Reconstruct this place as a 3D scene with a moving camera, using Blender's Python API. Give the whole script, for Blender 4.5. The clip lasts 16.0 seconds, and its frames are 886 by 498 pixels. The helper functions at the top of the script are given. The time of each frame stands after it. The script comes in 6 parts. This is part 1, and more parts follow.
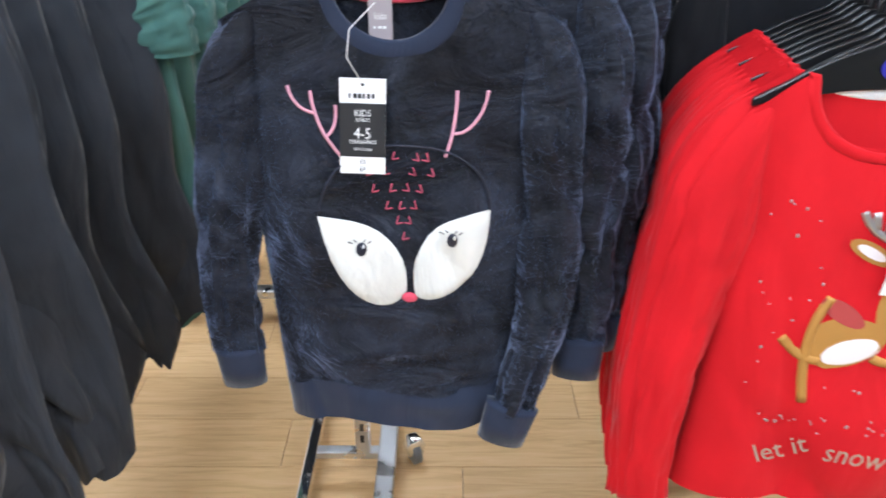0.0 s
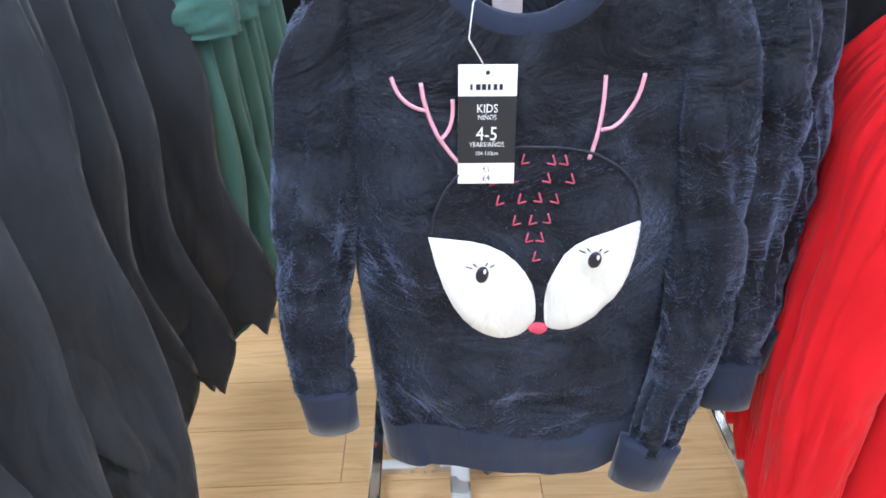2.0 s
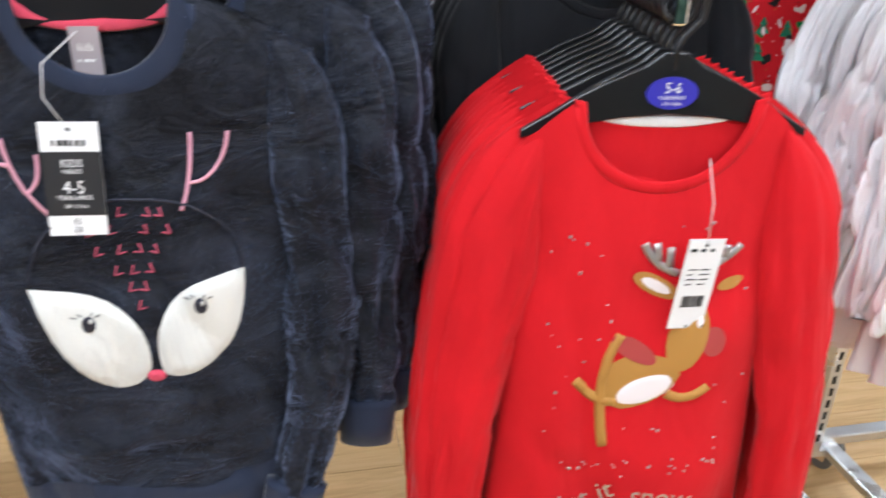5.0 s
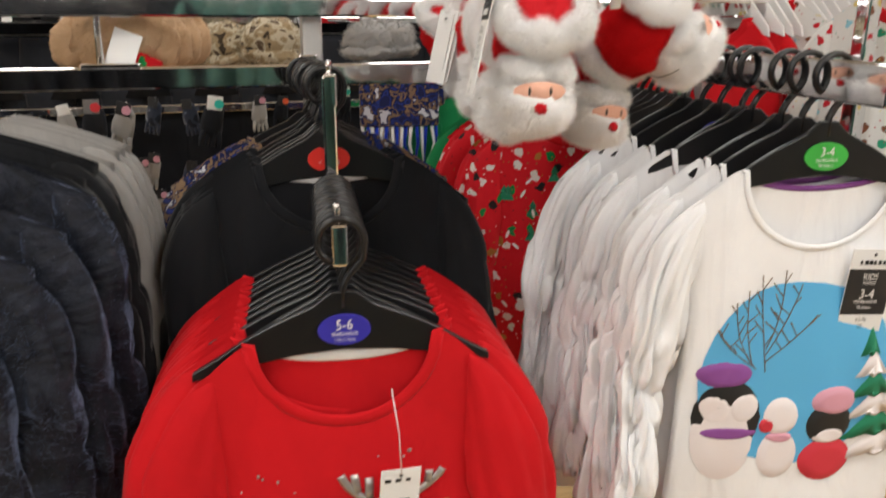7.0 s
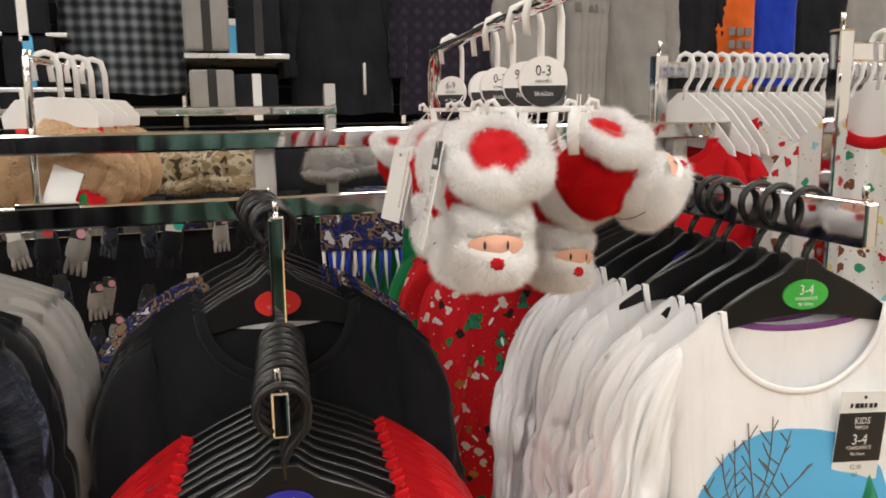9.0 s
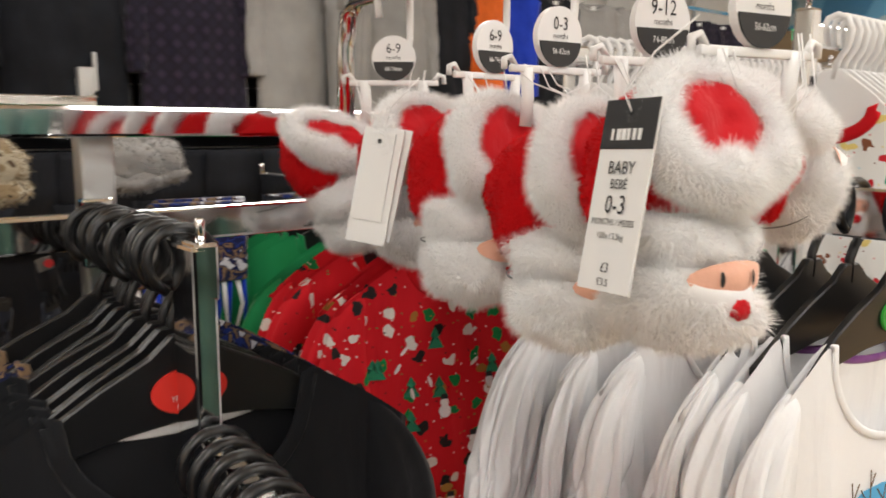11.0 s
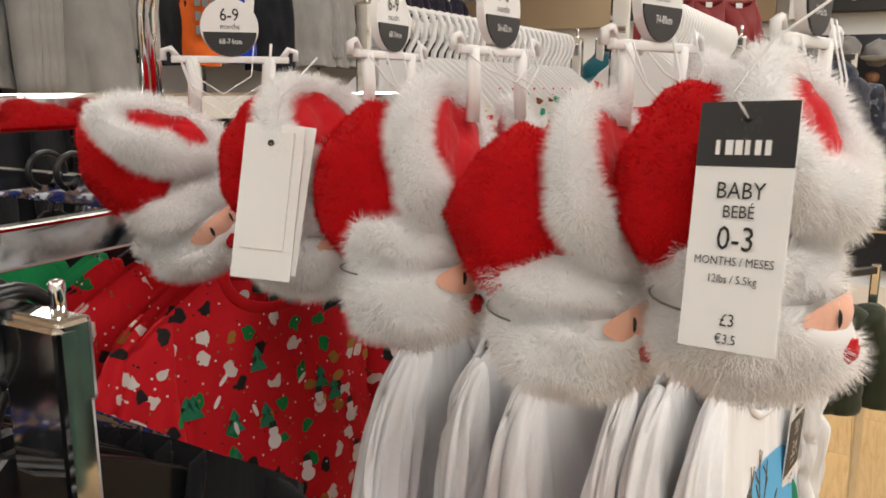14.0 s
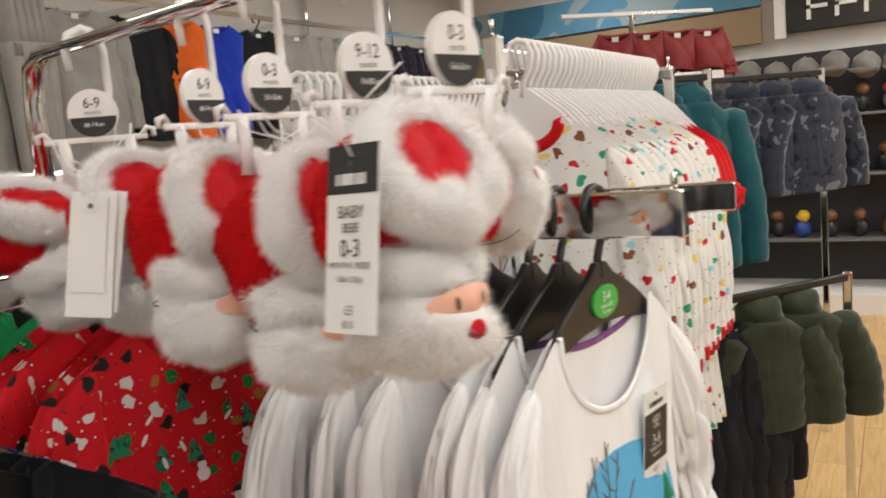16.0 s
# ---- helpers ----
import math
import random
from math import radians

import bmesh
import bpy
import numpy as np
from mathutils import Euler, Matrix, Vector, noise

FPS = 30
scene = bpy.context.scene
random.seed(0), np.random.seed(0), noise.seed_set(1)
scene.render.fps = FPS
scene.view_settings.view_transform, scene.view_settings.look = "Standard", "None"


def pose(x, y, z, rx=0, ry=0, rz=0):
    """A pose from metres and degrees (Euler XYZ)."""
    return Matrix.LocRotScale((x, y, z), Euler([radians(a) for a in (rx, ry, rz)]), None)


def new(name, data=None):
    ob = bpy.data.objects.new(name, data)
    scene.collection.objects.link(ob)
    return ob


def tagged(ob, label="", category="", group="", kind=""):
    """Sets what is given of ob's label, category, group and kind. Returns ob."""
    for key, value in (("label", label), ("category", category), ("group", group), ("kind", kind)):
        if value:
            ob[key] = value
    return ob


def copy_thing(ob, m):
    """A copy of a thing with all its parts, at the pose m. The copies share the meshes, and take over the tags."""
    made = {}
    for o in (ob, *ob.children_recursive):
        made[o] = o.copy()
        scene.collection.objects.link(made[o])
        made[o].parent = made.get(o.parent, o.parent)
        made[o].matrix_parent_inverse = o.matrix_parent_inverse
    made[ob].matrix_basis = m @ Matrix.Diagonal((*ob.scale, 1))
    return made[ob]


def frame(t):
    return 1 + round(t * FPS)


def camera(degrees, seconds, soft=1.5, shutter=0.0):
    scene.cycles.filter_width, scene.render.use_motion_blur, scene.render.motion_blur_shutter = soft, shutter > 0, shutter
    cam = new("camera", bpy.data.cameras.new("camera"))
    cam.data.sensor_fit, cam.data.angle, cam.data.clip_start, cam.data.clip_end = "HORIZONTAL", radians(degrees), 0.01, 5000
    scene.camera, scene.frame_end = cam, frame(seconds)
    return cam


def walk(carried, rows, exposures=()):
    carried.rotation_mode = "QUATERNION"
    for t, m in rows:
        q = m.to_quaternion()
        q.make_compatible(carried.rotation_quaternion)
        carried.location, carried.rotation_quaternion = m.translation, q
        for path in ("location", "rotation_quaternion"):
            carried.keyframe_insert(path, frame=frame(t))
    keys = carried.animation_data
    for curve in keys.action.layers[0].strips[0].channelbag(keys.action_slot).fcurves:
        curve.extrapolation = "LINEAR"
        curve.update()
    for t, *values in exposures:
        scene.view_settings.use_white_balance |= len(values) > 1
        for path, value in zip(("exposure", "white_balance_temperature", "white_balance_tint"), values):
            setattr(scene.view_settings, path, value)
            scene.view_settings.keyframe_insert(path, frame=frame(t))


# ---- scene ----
cam = camera(58.7, 16.0, 1.7, 0.5)
METRES, EYE, TILT, LEAN, TURN = 2.1, 1.46, -27.5, 0.0, 0.0
ROWS = [
    (0.0, 0.0, 0.0, 0.0, 0.0, 0.0, -0.0),
    (0.5, -0.0007, 0.021, 0.0109, 3.74, -0.77, -0.66),
    (1.0, -0.0254, 0.0547, 0.0234, 3.77, -1.76, 0.18),
    (1.5, -0.0514, 0.0774, 0.0299, 2.26, -2.43, 1.32),
    (2.0, -0.0732, 0.0986, 0.0362, 0.03, -2.96, 2.25),
    (2.5, -0.0827, 0.1101, 0.0382, -1.9, -3.13, 2.74),
    (3.0, -0.0836, 0.1098, 0.0398, -3.49, -2.69, 3.21),
    (3.5, -0.0716, 0.098, 0.0391, -4.42, -1.23, 3.45),
    (4.0, -0.042, 0.0756, 0.0273, -6.06, 0.29, 3.48),
    (4.5, 0.0015, 0.0649, 0.0155, -8.4, 1.1, 3.69),
    (5.0, 0.0558, 0.0566, 0.0164, -11.05, 1.47, 4.09),
    (7.5, 0.2202, 0.0123, 0.0805, -15.25, 12.15, 8.18),
    (8.0, 0.2302, 0.0175, 0.0926, -15.18, 14.41, 8.48),
    (8.5, 0.2336, 0.0192, 0.0978, -15.21, 15.91, 8.73),
    (11.0, 0.1716, 0.2495, 0.1907, -37.12, 12.52, 17.1),
    (11.5, 0.1653, 0.287, 0.2156, -45.7, 9.05, 20.23),
    (12.0, 0.1645, 0.3139, 0.2327, -51.57, 6.57, 22.14),
    (12.5, 0.1689, 0.3322, 0.2457, -55.83, 4.49, 23.64),
    (13.0, 0.1738, 0.3431, 0.2502, -57.71, 3.26, 24.08),
    (13.5, 0.174, 0.3444, 0.2496, -58.71, 2.4, 24.08),
    (14.0, 0.1723, 0.3401, 0.2483, -59.08, 2.18, 24.05),
    (14.5, 0.1693, 0.3334, 0.2455, -58.81, 2.69, 24.43),
    (15.0, 0.1658, 0.321, 0.2391, -58.11, 3.74, 25.3),
    (15.5, 0.1664, 0.2907, 0.2196, -56.94, 5.5, 26.94),
    (16.0, 0.1706, 0.2466, 0.196, -55.87, 7.08, 28.63),
]
walk(cam, [(t, pose(0, 0, EYE, TILT, LEAN, TURN) @ pose(METRES * x, METRES * y, METRES * z, 90 + pitch, roll, yaw)) for t, x, y, z, yaw, pitch, roll in ROWS],
     [(0.0, -0.12, 5150, 10), (2.0, 0.06, 5050, 10), (3.0, 0.12, 5050, 10), (4.0, 0.06, 5200, 10), (5.0, -0.28, 5400, 10), (7.3, -0.95, 6400, 10), (8.7, -0.95, 6400, 10), (11.0, -0.9, 6450, 10), (14.0, -0.95, 6450, 10), (16.0, -1.02, 6450, 10)])
# ---- light ----
world = bpy.data.worlds.new("world")
scene.world = world
world.use_nodes = True
world.node_tree.nodes["Background"].inputs[0].default_value = (0.9, 0.95, 1.0, 1)
world.node_tree.nodes["Background"].inputs[1].default_value = 0.15
LAMPS = [(x, y) for x in (-2.6, -0.6, 1.7, 4.2, 6.4) for y in (-3.0, -1.3, 0.2, 2.8)]
LAMP_W = 26.0
for lx, ly in LAMPS:
    ld = bpy.data.lights.new("ceiling_lamp", "AREA")
    ld.shape, ld.size, ld.size_y, ld.energy, ld.color = "RECTANGLE", 1.15, 0.55, LAMP_W, (1.0, 0.97, 0.92)
    new("ceiling_lamp", ld).matrix_world = pose(lx, ly, 2.93)


# ---- materials ----
def mat(name, color, rough=0.6, metal=0.0, sheen=0.0, spec=0.5):
    m = bpy.data.materials.new(name)
    m.use_nodes = True
    b = m.node_tree.nodes["Principled BSDF"]
    b.inputs["Base Color"].default_value = (*color, 1)
    b.inputs["Roughness"].default_value = rough
    b.inputs["Metallic"].default_value = metal
    b.inputs["Specular IOR Level"].default_value = spec
    b.inputs["Sheen Weight"].default_value = sheen
    b.inputs["Sheen Roughness"].default_value = 0.4
    return m


def node(m, kind, **ins):
    n = m.node_tree.nodes.new(kind)
    for k, v in ins.items():
        n.inputs[k].default_value = v
    return n


def link(m, a, b):
    m.node_tree.links.new(a, b)


def ramp(m, fac, stops, hard=False):
    r = m.node_tree.nodes.new("ShaderNodeValToRGB")
    if hard:
        r.color_ramp.interpolation = "CONSTANT"
    e = r.color_ramp.elements
    while len(e) < len(stops):
        e.new(0.5)
    for el, (p, c) in zip(e, stops):
        el.position, el.color = p, (*c, 1)
    link(m, fac, r.inputs[0])
    return r


def coords(m, scale=(1, 1, 1), kind="Object"):
    tc = m.node_tree.nodes.new("ShaderNodeTexCoord")
    mp = m.node_tree.nodes.new("ShaderNodeMapping")
    mp.inputs["Scale"].default_value = scale
    link(m, tc.outputs[kind], mp.inputs[0])
    return mp.outputs[0]


def bump(m, height, strength, dist):
    b = node(m, "ShaderNodeBump", Strength=strength, Distance=dist)
    link(m, height, b.inputs["Height"])
    old = m.node_tree.nodes["Principled BSDF"].inputs["Normal"]
    if old.links:
        link(m, old.links[0].from_socket, b.inputs["Normal"])
    link(m, b.outputs[0], old)


def scaled(c, k):
    return tuple(min(1, v * k) for v in c)


def fabric(name, color, var=0.16, rough=0.85, sheen=0.25, weave=900, strength=0.25, creased=0.5):
    """Woven or knitted cloth: soft large variation, a fine weave and small creases."""
    m = mat(name, color, rough, 0, sheen, 0.25)
    b = m.node_tree.nodes["Principled BSDF"]
    co = coords(m)
    big = node(m, "ShaderNodeTexNoise", Scale=7, Detail=4)
    link(m, co, big.inputs["Vector"])
    r = ramp(m, big.outputs[0], [(0.3, scaled(color, 1 - var)), (0.7, scaled(color, 1 + var))])
    link(m, r.outputs[0], b.inputs["Base Color"])
    fine = node(m, "ShaderNodeTexNoise", Scale=weave, Detail=2)
    link(m, co, fine.inputs["Vector"])
    bump(m, fine.outputs[0], strength, 0.0006)
    crease = node(m, "ShaderNodeTexNoise", Scale=17, Detail=3, Roughness=0.4, Distortion=0.9)
    mp = coords(m, (1, 1, 0.35))
    link(m, mp, crease.inputs["Vector"])
    bump(m, crease.outputs[0], creased, 0.014)
    return m


def plush(name, color, sheen_tone, scale=95):
    """Short fleece pile, dark, with the sheen of brushed-over streaks painted in paler."""
    m = mat(name, color, 0.7, 0, 0.6, 0.3)
    b = m.node_tree.nodes["Principled BSDF"]
    b.inputs["Sheen Weight"].default_value = 0.75
    b.inputs["Sheen Roughness"].default_value = 0.28
    b.inputs["Sheen Tint"].default_value = (*scaled(sheen_tone, 9 if sheen_tone[0] < 0.1 else 1.3), 1)
    co = coords(m, (0.75, 1, 1.25))
    n1 = node(m, "ShaderNodeTexNoise", Scale=7.5, Detail=5, Roughness=0.62, Distortion=1.1)
    n2 = node(m, "ShaderNodeTexNoise", Scale=scale * 1.5, Detail=4, Roughness=0.7, Distortion=1.2)
    mx = node(m, "ShaderNodeMix", Factor=0.27)
    for n in (n1, n2):
        link(m, co, n.inputs["Vector"])
    link(m, n1.outputs[0], mx.inputs["A"])
    link(m, n2.outputs[0], mx.inputs["B"])
    # Base colour carries the brushed pile's highlights as pale noise patches.
    r = ramp(m, mx.outputs[0], [(0.41, color), (0.56, tuple(a * 0.65 + b * 0.35 for a, b in zip(color, sheen_tone))), (0.70, sheen_tone)])
    link(m, r.outputs[0], b.inputs["Base Color"])
    bump(m, n2.outputs[0], 0.55, 0.003)
    bump(m, n1.outputs[0], 0.7, 0.03)
    return m


def chrome(name, tint=(0.80, 0.81, 0.82), rough=0.045):
    m = mat(name, tint, rough, 1.0)
    co = coords(m, (1, 1, 1))
    n = node(m, "ShaderNodeTexNoise", Scale=14, Detail=6)
    link(m, co, n.inputs["Vector"])
    r = ramp(m, n.outputs[0], [(0.3, (rough * 0.6,) * 3), (0.75, (rough * 2.2,) * 3)])
    link(m, r.outputs[0], m.node_tree.nodes["Principled BSDF"].inputs["Roughness"])
    return m


def spotted(name, base, spots, scale=40, size=0.32):
    """Printed cloth: scattered small motifs in several colours on a plain ground."""
    m = fabric(name, base, 0.12, 0.85, 0.05)
    b = m.node_tree.nodes["Principled BSDF"]
    co = coords(m, (1, 1, 1))
    tc = m.node_tree.nodes.new("ShaderNodeObjectInfo")
    flat = m.node_tree.nodes.new("ShaderNodeSeparateXYZ")
    link(m, co, flat.inputs[0])
    join = m.node_tree.nodes.new("ShaderNodeCombineXYZ")
    link(m, flat.outputs[0], join.inputs[0])
    link(m, flat.outputs[2], join.inputs[1])
    shift = m.node_tree.nodes.new("ShaderNodeVectorMath")
    shift.operation = "ADD"
    link(m, join.outputs[0], shift.inputs[0])
    link(m, tc.outputs["Random"], shift.inputs[1])
    co = shift.outputs[0]
    wob = node(m, "ShaderNodeTexNoise", Scale=scale * 2.5, Detail=1)
    link(m, co, wob.inputs["Vector"])
    add = node(m, "ShaderNodeMix", Factor=0.02)
    add.data_type = "VECTOR"
    link(m, co, add.inputs[4])
    link(m, wob.outputs[1], add.inputs[5])
    v = node(m, "ShaderNodeTexVoronoi", Scale=scale, Randomness=0.75)
    v.voronoi_dimensions = "2D"
    link(m, add.outputs[1], v.inputs["Vector"])
    sep = m.node_tree.nodes.new("ShaderNodeSeparateColor")
    link(m, v.outputs["Color"], sep.inputs[0])
    n = len(spots)
    pick = ramp(m, sep.outputs[0], [(i / n, c) for i, c in enumerate(spots)], True)
    lt = m.node_tree.nodes.new("ShaderNodeMath")
    lt.operation = "LESS_THAN"
    lt.inputs[1].default_value = size
    link(m, v.outputs["Distance"], lt.inputs[0])
    mx = m.node_tree.nodes.new("ShaderNodeMix")
    mx.data_type = "RGBA"
    link(m, lt.outputs[0], mx.inputs[0])
    mx.inputs[6].default_value = (*base, 1)
    link(m, pick.outputs[0], mx.inputs[7])
    v2 = node(m, "ShaderNodeTexVoronoi", Scale=scale * 1.9, Randomness=1.0)
    v2.voronoi_dimensions = "2D"
    link(m, co, v2.inputs["Vector"])
    lt2 = m.node_tree.nodes.new("ShaderNodeMath")
    lt2.operation = "LESS_THAN"
    lt2.inputs[1].default_value = size * 0.32
    link(m, v2.outputs["Distance"], lt2.inputs[0])
    mx2 = m.node_tree.nodes.new("ShaderNodeMix")
    mx2.data_type = "RGBA"
    link(m, lt2.outputs[0], mx2.inputs[0])
    link(m, mx.outputs[2], mx2.inputs[6])
    sep2 = m.node_tree.nodes.new("ShaderNodeSeparateColor")
    link(m, v2.outputs["Color"], sep2.inputs[0])
    pick2 = ramp(m, sep2.outputs[0], [(i / n, c) for i, c in enumerate(spots)], True)
    link(m, pick2.outputs[0], mx2.inputs[7])
    link(m, mx2.outputs[2], b.inputs["Base Color"])
    return m


def camo(name, cols, scale=14):
    m = fabric(name, cols[0])
    co = coords(m)
    n = node(m, "ShaderNodeTexNoise", Scale=scale, Detail=2, Distortion=0.4)
    link(m, co, n.inputs["Vector"])
    k = len(cols)
    r = ramp(m, n.outputs[0], [(0 if i == 0 else 0.38 + 0.24 * (i - 1) / max(1, k - 2), c) for i, c in enumerate(cols)], True)
    link(m, r.outputs[0], m.node_tree.nodes["Principled BSDF"].inputs["Base Color"])
    return m


def plaid(name, a, bcol, scale=9):
    m = fabric(name, a)
    co = coords(m)
    mx = m.node_tree.nodes.new("ShaderNodeMath")
    mx.operation = "ADD"
    for i, d in enumerate(("X", "Z")):
        w = node(m, "ShaderNodeTexWave", Scale=scale)
        w.bands_direction = d
        link(m, co, w.inputs["Vector"])
        link(m, w.outputs[1], mx.inputs[i])
    half = m.node_tree.nodes.new("ShaderNodeMath")
    half.operation = "MULTIPLY"
    half.inputs[1].default_value = 0.5
    link(m, mx.outputs[0], half.inputs[0])
    r = ramp(m, half.outputs[0], [(0.15, a), (0.5, scaled(bcol, 0.35)), (0.98, bcol)])
    link(m, r.outputs[0], m.node_tree.nodes["Principled BSDF"].inputs["Base Color"])
    return m


NAVY = plush("navy_plush", (0.0024, 0.0030, 0.0066), (0.042, 0.052, 0.082))
NAVY_RIB = fabric("navy_rib", (0.019, 0.026, 0.050), 0.12, 0.85, 0.3, 500, 0.4)
RED = fabric("red_jersey", (0.54, 0.004, 0.009), 0.08, 0.85, 0.06, 900, 0.25, 0.3)
BLACK = fabric("black_jersey", (0.0075, 0.008, 0.010), 0.2, 0.9, 0.12)
BLACK_SOFT = fabric("faded_black_jersey", (0.034, 0.038, 0.046), 0.25, 0.9, 0.16, 900, 0.25, 0.9)
GREEN = fabric("bottle_green_jersey", (0.075, 0.165, 0.14), 0.2, 0.85, 0.2)
GREEN_B = fabric("bright_green_jersey", (0.01, 0.22, 0.07), 0.15)
WHITE = fabric("white_jersey", (0.86, 0.86, 0.87), 0.03, 0.85, 0.1, 900, 0.15, 0.55)
GREY = fabric("grey_marl", (0.30, 0.29, 0.28), 0.12)
DARK = fabric("dark_cloth", (0.010, 0.011, 0.015), 0.35, 0.9, 0.05)
PURPLE = fabric("purple_trim", (0.20, 0.06, 0.24))
CREAM = fabric("cream_applique", (0.72, 0.73, 0.69), 0.10, 0.9, 0.3, 190, 1.0, 1.0)
PINK = mat("pink_thread", (0.62, 0.30, 0.38), 0.6)
ROSE = mat("rose_thread", (0.45, 0.07, 0.12), 0.6)
NOSE = fabric("coral_patch", (0.62, 0.07, 0.12))
DARK_EYE = mat("dark_thread", (0.012, 0.015, 0.03), 0.5)
CHROME = chrome("chrome")
STEEL = chrome("brushed_steel", (0.62, 0.63, 0.63), 0.28)
BLACK_PL = mat("black_plastic", (0.008, 0.008, 0.009), 0.34)
WHITE_PL = mat("white_plastic", (0.78, 0.77, 0.76), 0.35)
CARD_W = mat("white_card", (0.78, 0.78, 0.77), 0.6)
CARD_B = mat("black_card", (0.015, 0.015, 0.016), 0.55)
INK = mat("black_ink", (0.012, 0.012, 0.012), 0.6)
BLUE_L = mat("blue_label", (0.035, 0.03, 0.36), 0.45)
RED_L = mat("red_label", (0.72, 0.03, 0.02), 0.45)
GREEN_L = mat("green_label", (0.05, 0.42, 0.06), 0.45)
FUR = mat("white_fur", (0.96, 0.955, 0.95), 0.9, 0, 0.3, 0.2)


def see_through(m, color, share):
    """Lets light pass through thin hairs."""
    nt = m.node_tree
    b = nt.nodes["Principled BSDF"]
    tr = nt.nodes.new("ShaderNodeBsdfTranslucent")
    tr.inputs["Color"].default_value = (*color, 1)
    mx = nt.nodes.new("ShaderNodeMixShader")
    mx.inputs[0].default_value = share
    nt.links.new(b.outputs[0], mx.inputs[1])
    nt.links.new(tr.outputs[0], mx.inputs[2])
    nt.links.new(mx.outputs[0], nt.nodes["Material Output"].inputs[0])


see_through(FUR, (0.985, 0.98, 0.975), 0.25)
RED_FUR = fabric("red_fur", (0.66, 0.004, 0.008), 0.12, 0.9, 0.04, 300, 0.5, 0.2)
see_through(RED_FUR, (0.70, 0.006, 0.010), 0.3)
LINING = fabric("red_lining", (0.50, 0.006, 0.012), 0.1, 0.85, 0.2, 300, 0.6)
PEACH = fabric("peach_felt", (0.80, 0.45, 0.33), 0.08, 0.9, 0.2, 300, 0.5)
BROWN = mat("caramel_print", (0.40, 0.20, 0.035), 0.7)
SILVER = mat("silver_glitter", (0.45, 0.44, 0.43), 0.35, 0.7)
PRINT_W = mat("white_print", (0.8, 0.74, 0.74), 0.7)
SKY_B = mat("sky_print", (0.10, 0.42, 0.72), 0.7)
TREE_G = mat("green_print", (0.01, 0.20, 0.10), 0.7)
PLUM = mat("plum_print", (0.25, 0.07, 0.30), 0.7)
RED_PR = mat("red_print", (0.60, 0.03, 0.05), 0.7)
XMAS_RED = spotted("red_printed_jersey", (0.58, 0.008, 0.016), [(0.7, 0.62, 0.58), (0.01, 0.2, 0.05), (0.58, 0.008, 0.016), (0.7, 0.66, 0.62), (0.35, 0.16, 0.03), (0.02, 0.015, 0.015)], 27, 0.23)
XMAS_WHITE = spotted("white_printed_jersey", (0.76, 0.75, 0.72), [(0.55, 0.02, 0.03), (0.03, 0.3, 0.17), (0.22, 0.08, 0.04), (0.3, 0.6, 0.7), (0.55, 0.02, 0.03), (0.75, 0.6, 0.2)], 26, 0.19)
CAMO_BLUE = camo("blue_camouflage", [(0.010, 0.014, 0.07), (0.018, 0.035, 0.20), (0.010, 0.013, 0.05), (0.22, 0.14, 0.08), (0.010, 0.014, 0.07), (0.6, 0.61, 0.66)], 40)
CAMO_GREY = camo("grey_camouflage", [(0.008, 0.010, 0.018), (0.025, 0.032, 0.052), (0.12, 0.135, 0.18)], 16)
LEOPARD = camo("leopard_fur", [(0.05, 0.035, 0.02), (0.32, 0.24, 0.14), (0.5, 0.44, 0.32), (0.12, 0.08, 0.05)], 34)
TEAL = fabric("teal_quilt", (0.010, 0.085, 0.11), 0.2)
OLIVE = fabric("olive_quilt", (0.03, 0.038, 0.022), 0.25)
ORANGE = fabric("orange_jersey", (0.75, 0.14, 0.02))
BLUE = fabric("blue_jersey", (0.01, 0.04, 0.42))
TAN = plush("caramel_fur", (0.58, 0.38, 0.22), (0.70, 0.52, 0.34), 60)
PLAID_G = plaid("grey_plaid", (0.014, 0.017, 0.022), (0.20, 0.225, 0.25), 6)
PLAID_P = plaid("purple_plaid", (0.014, 0.011, 0.024), (0.03, 0.022, 0.045), 5)
WALL = mat("wall_paint", (0.74, 0.72, 0.69), 0.8)
PLASTIC_GREY = mat("grey_plastic", (0.16, 0.16, 0.16), 0.4)


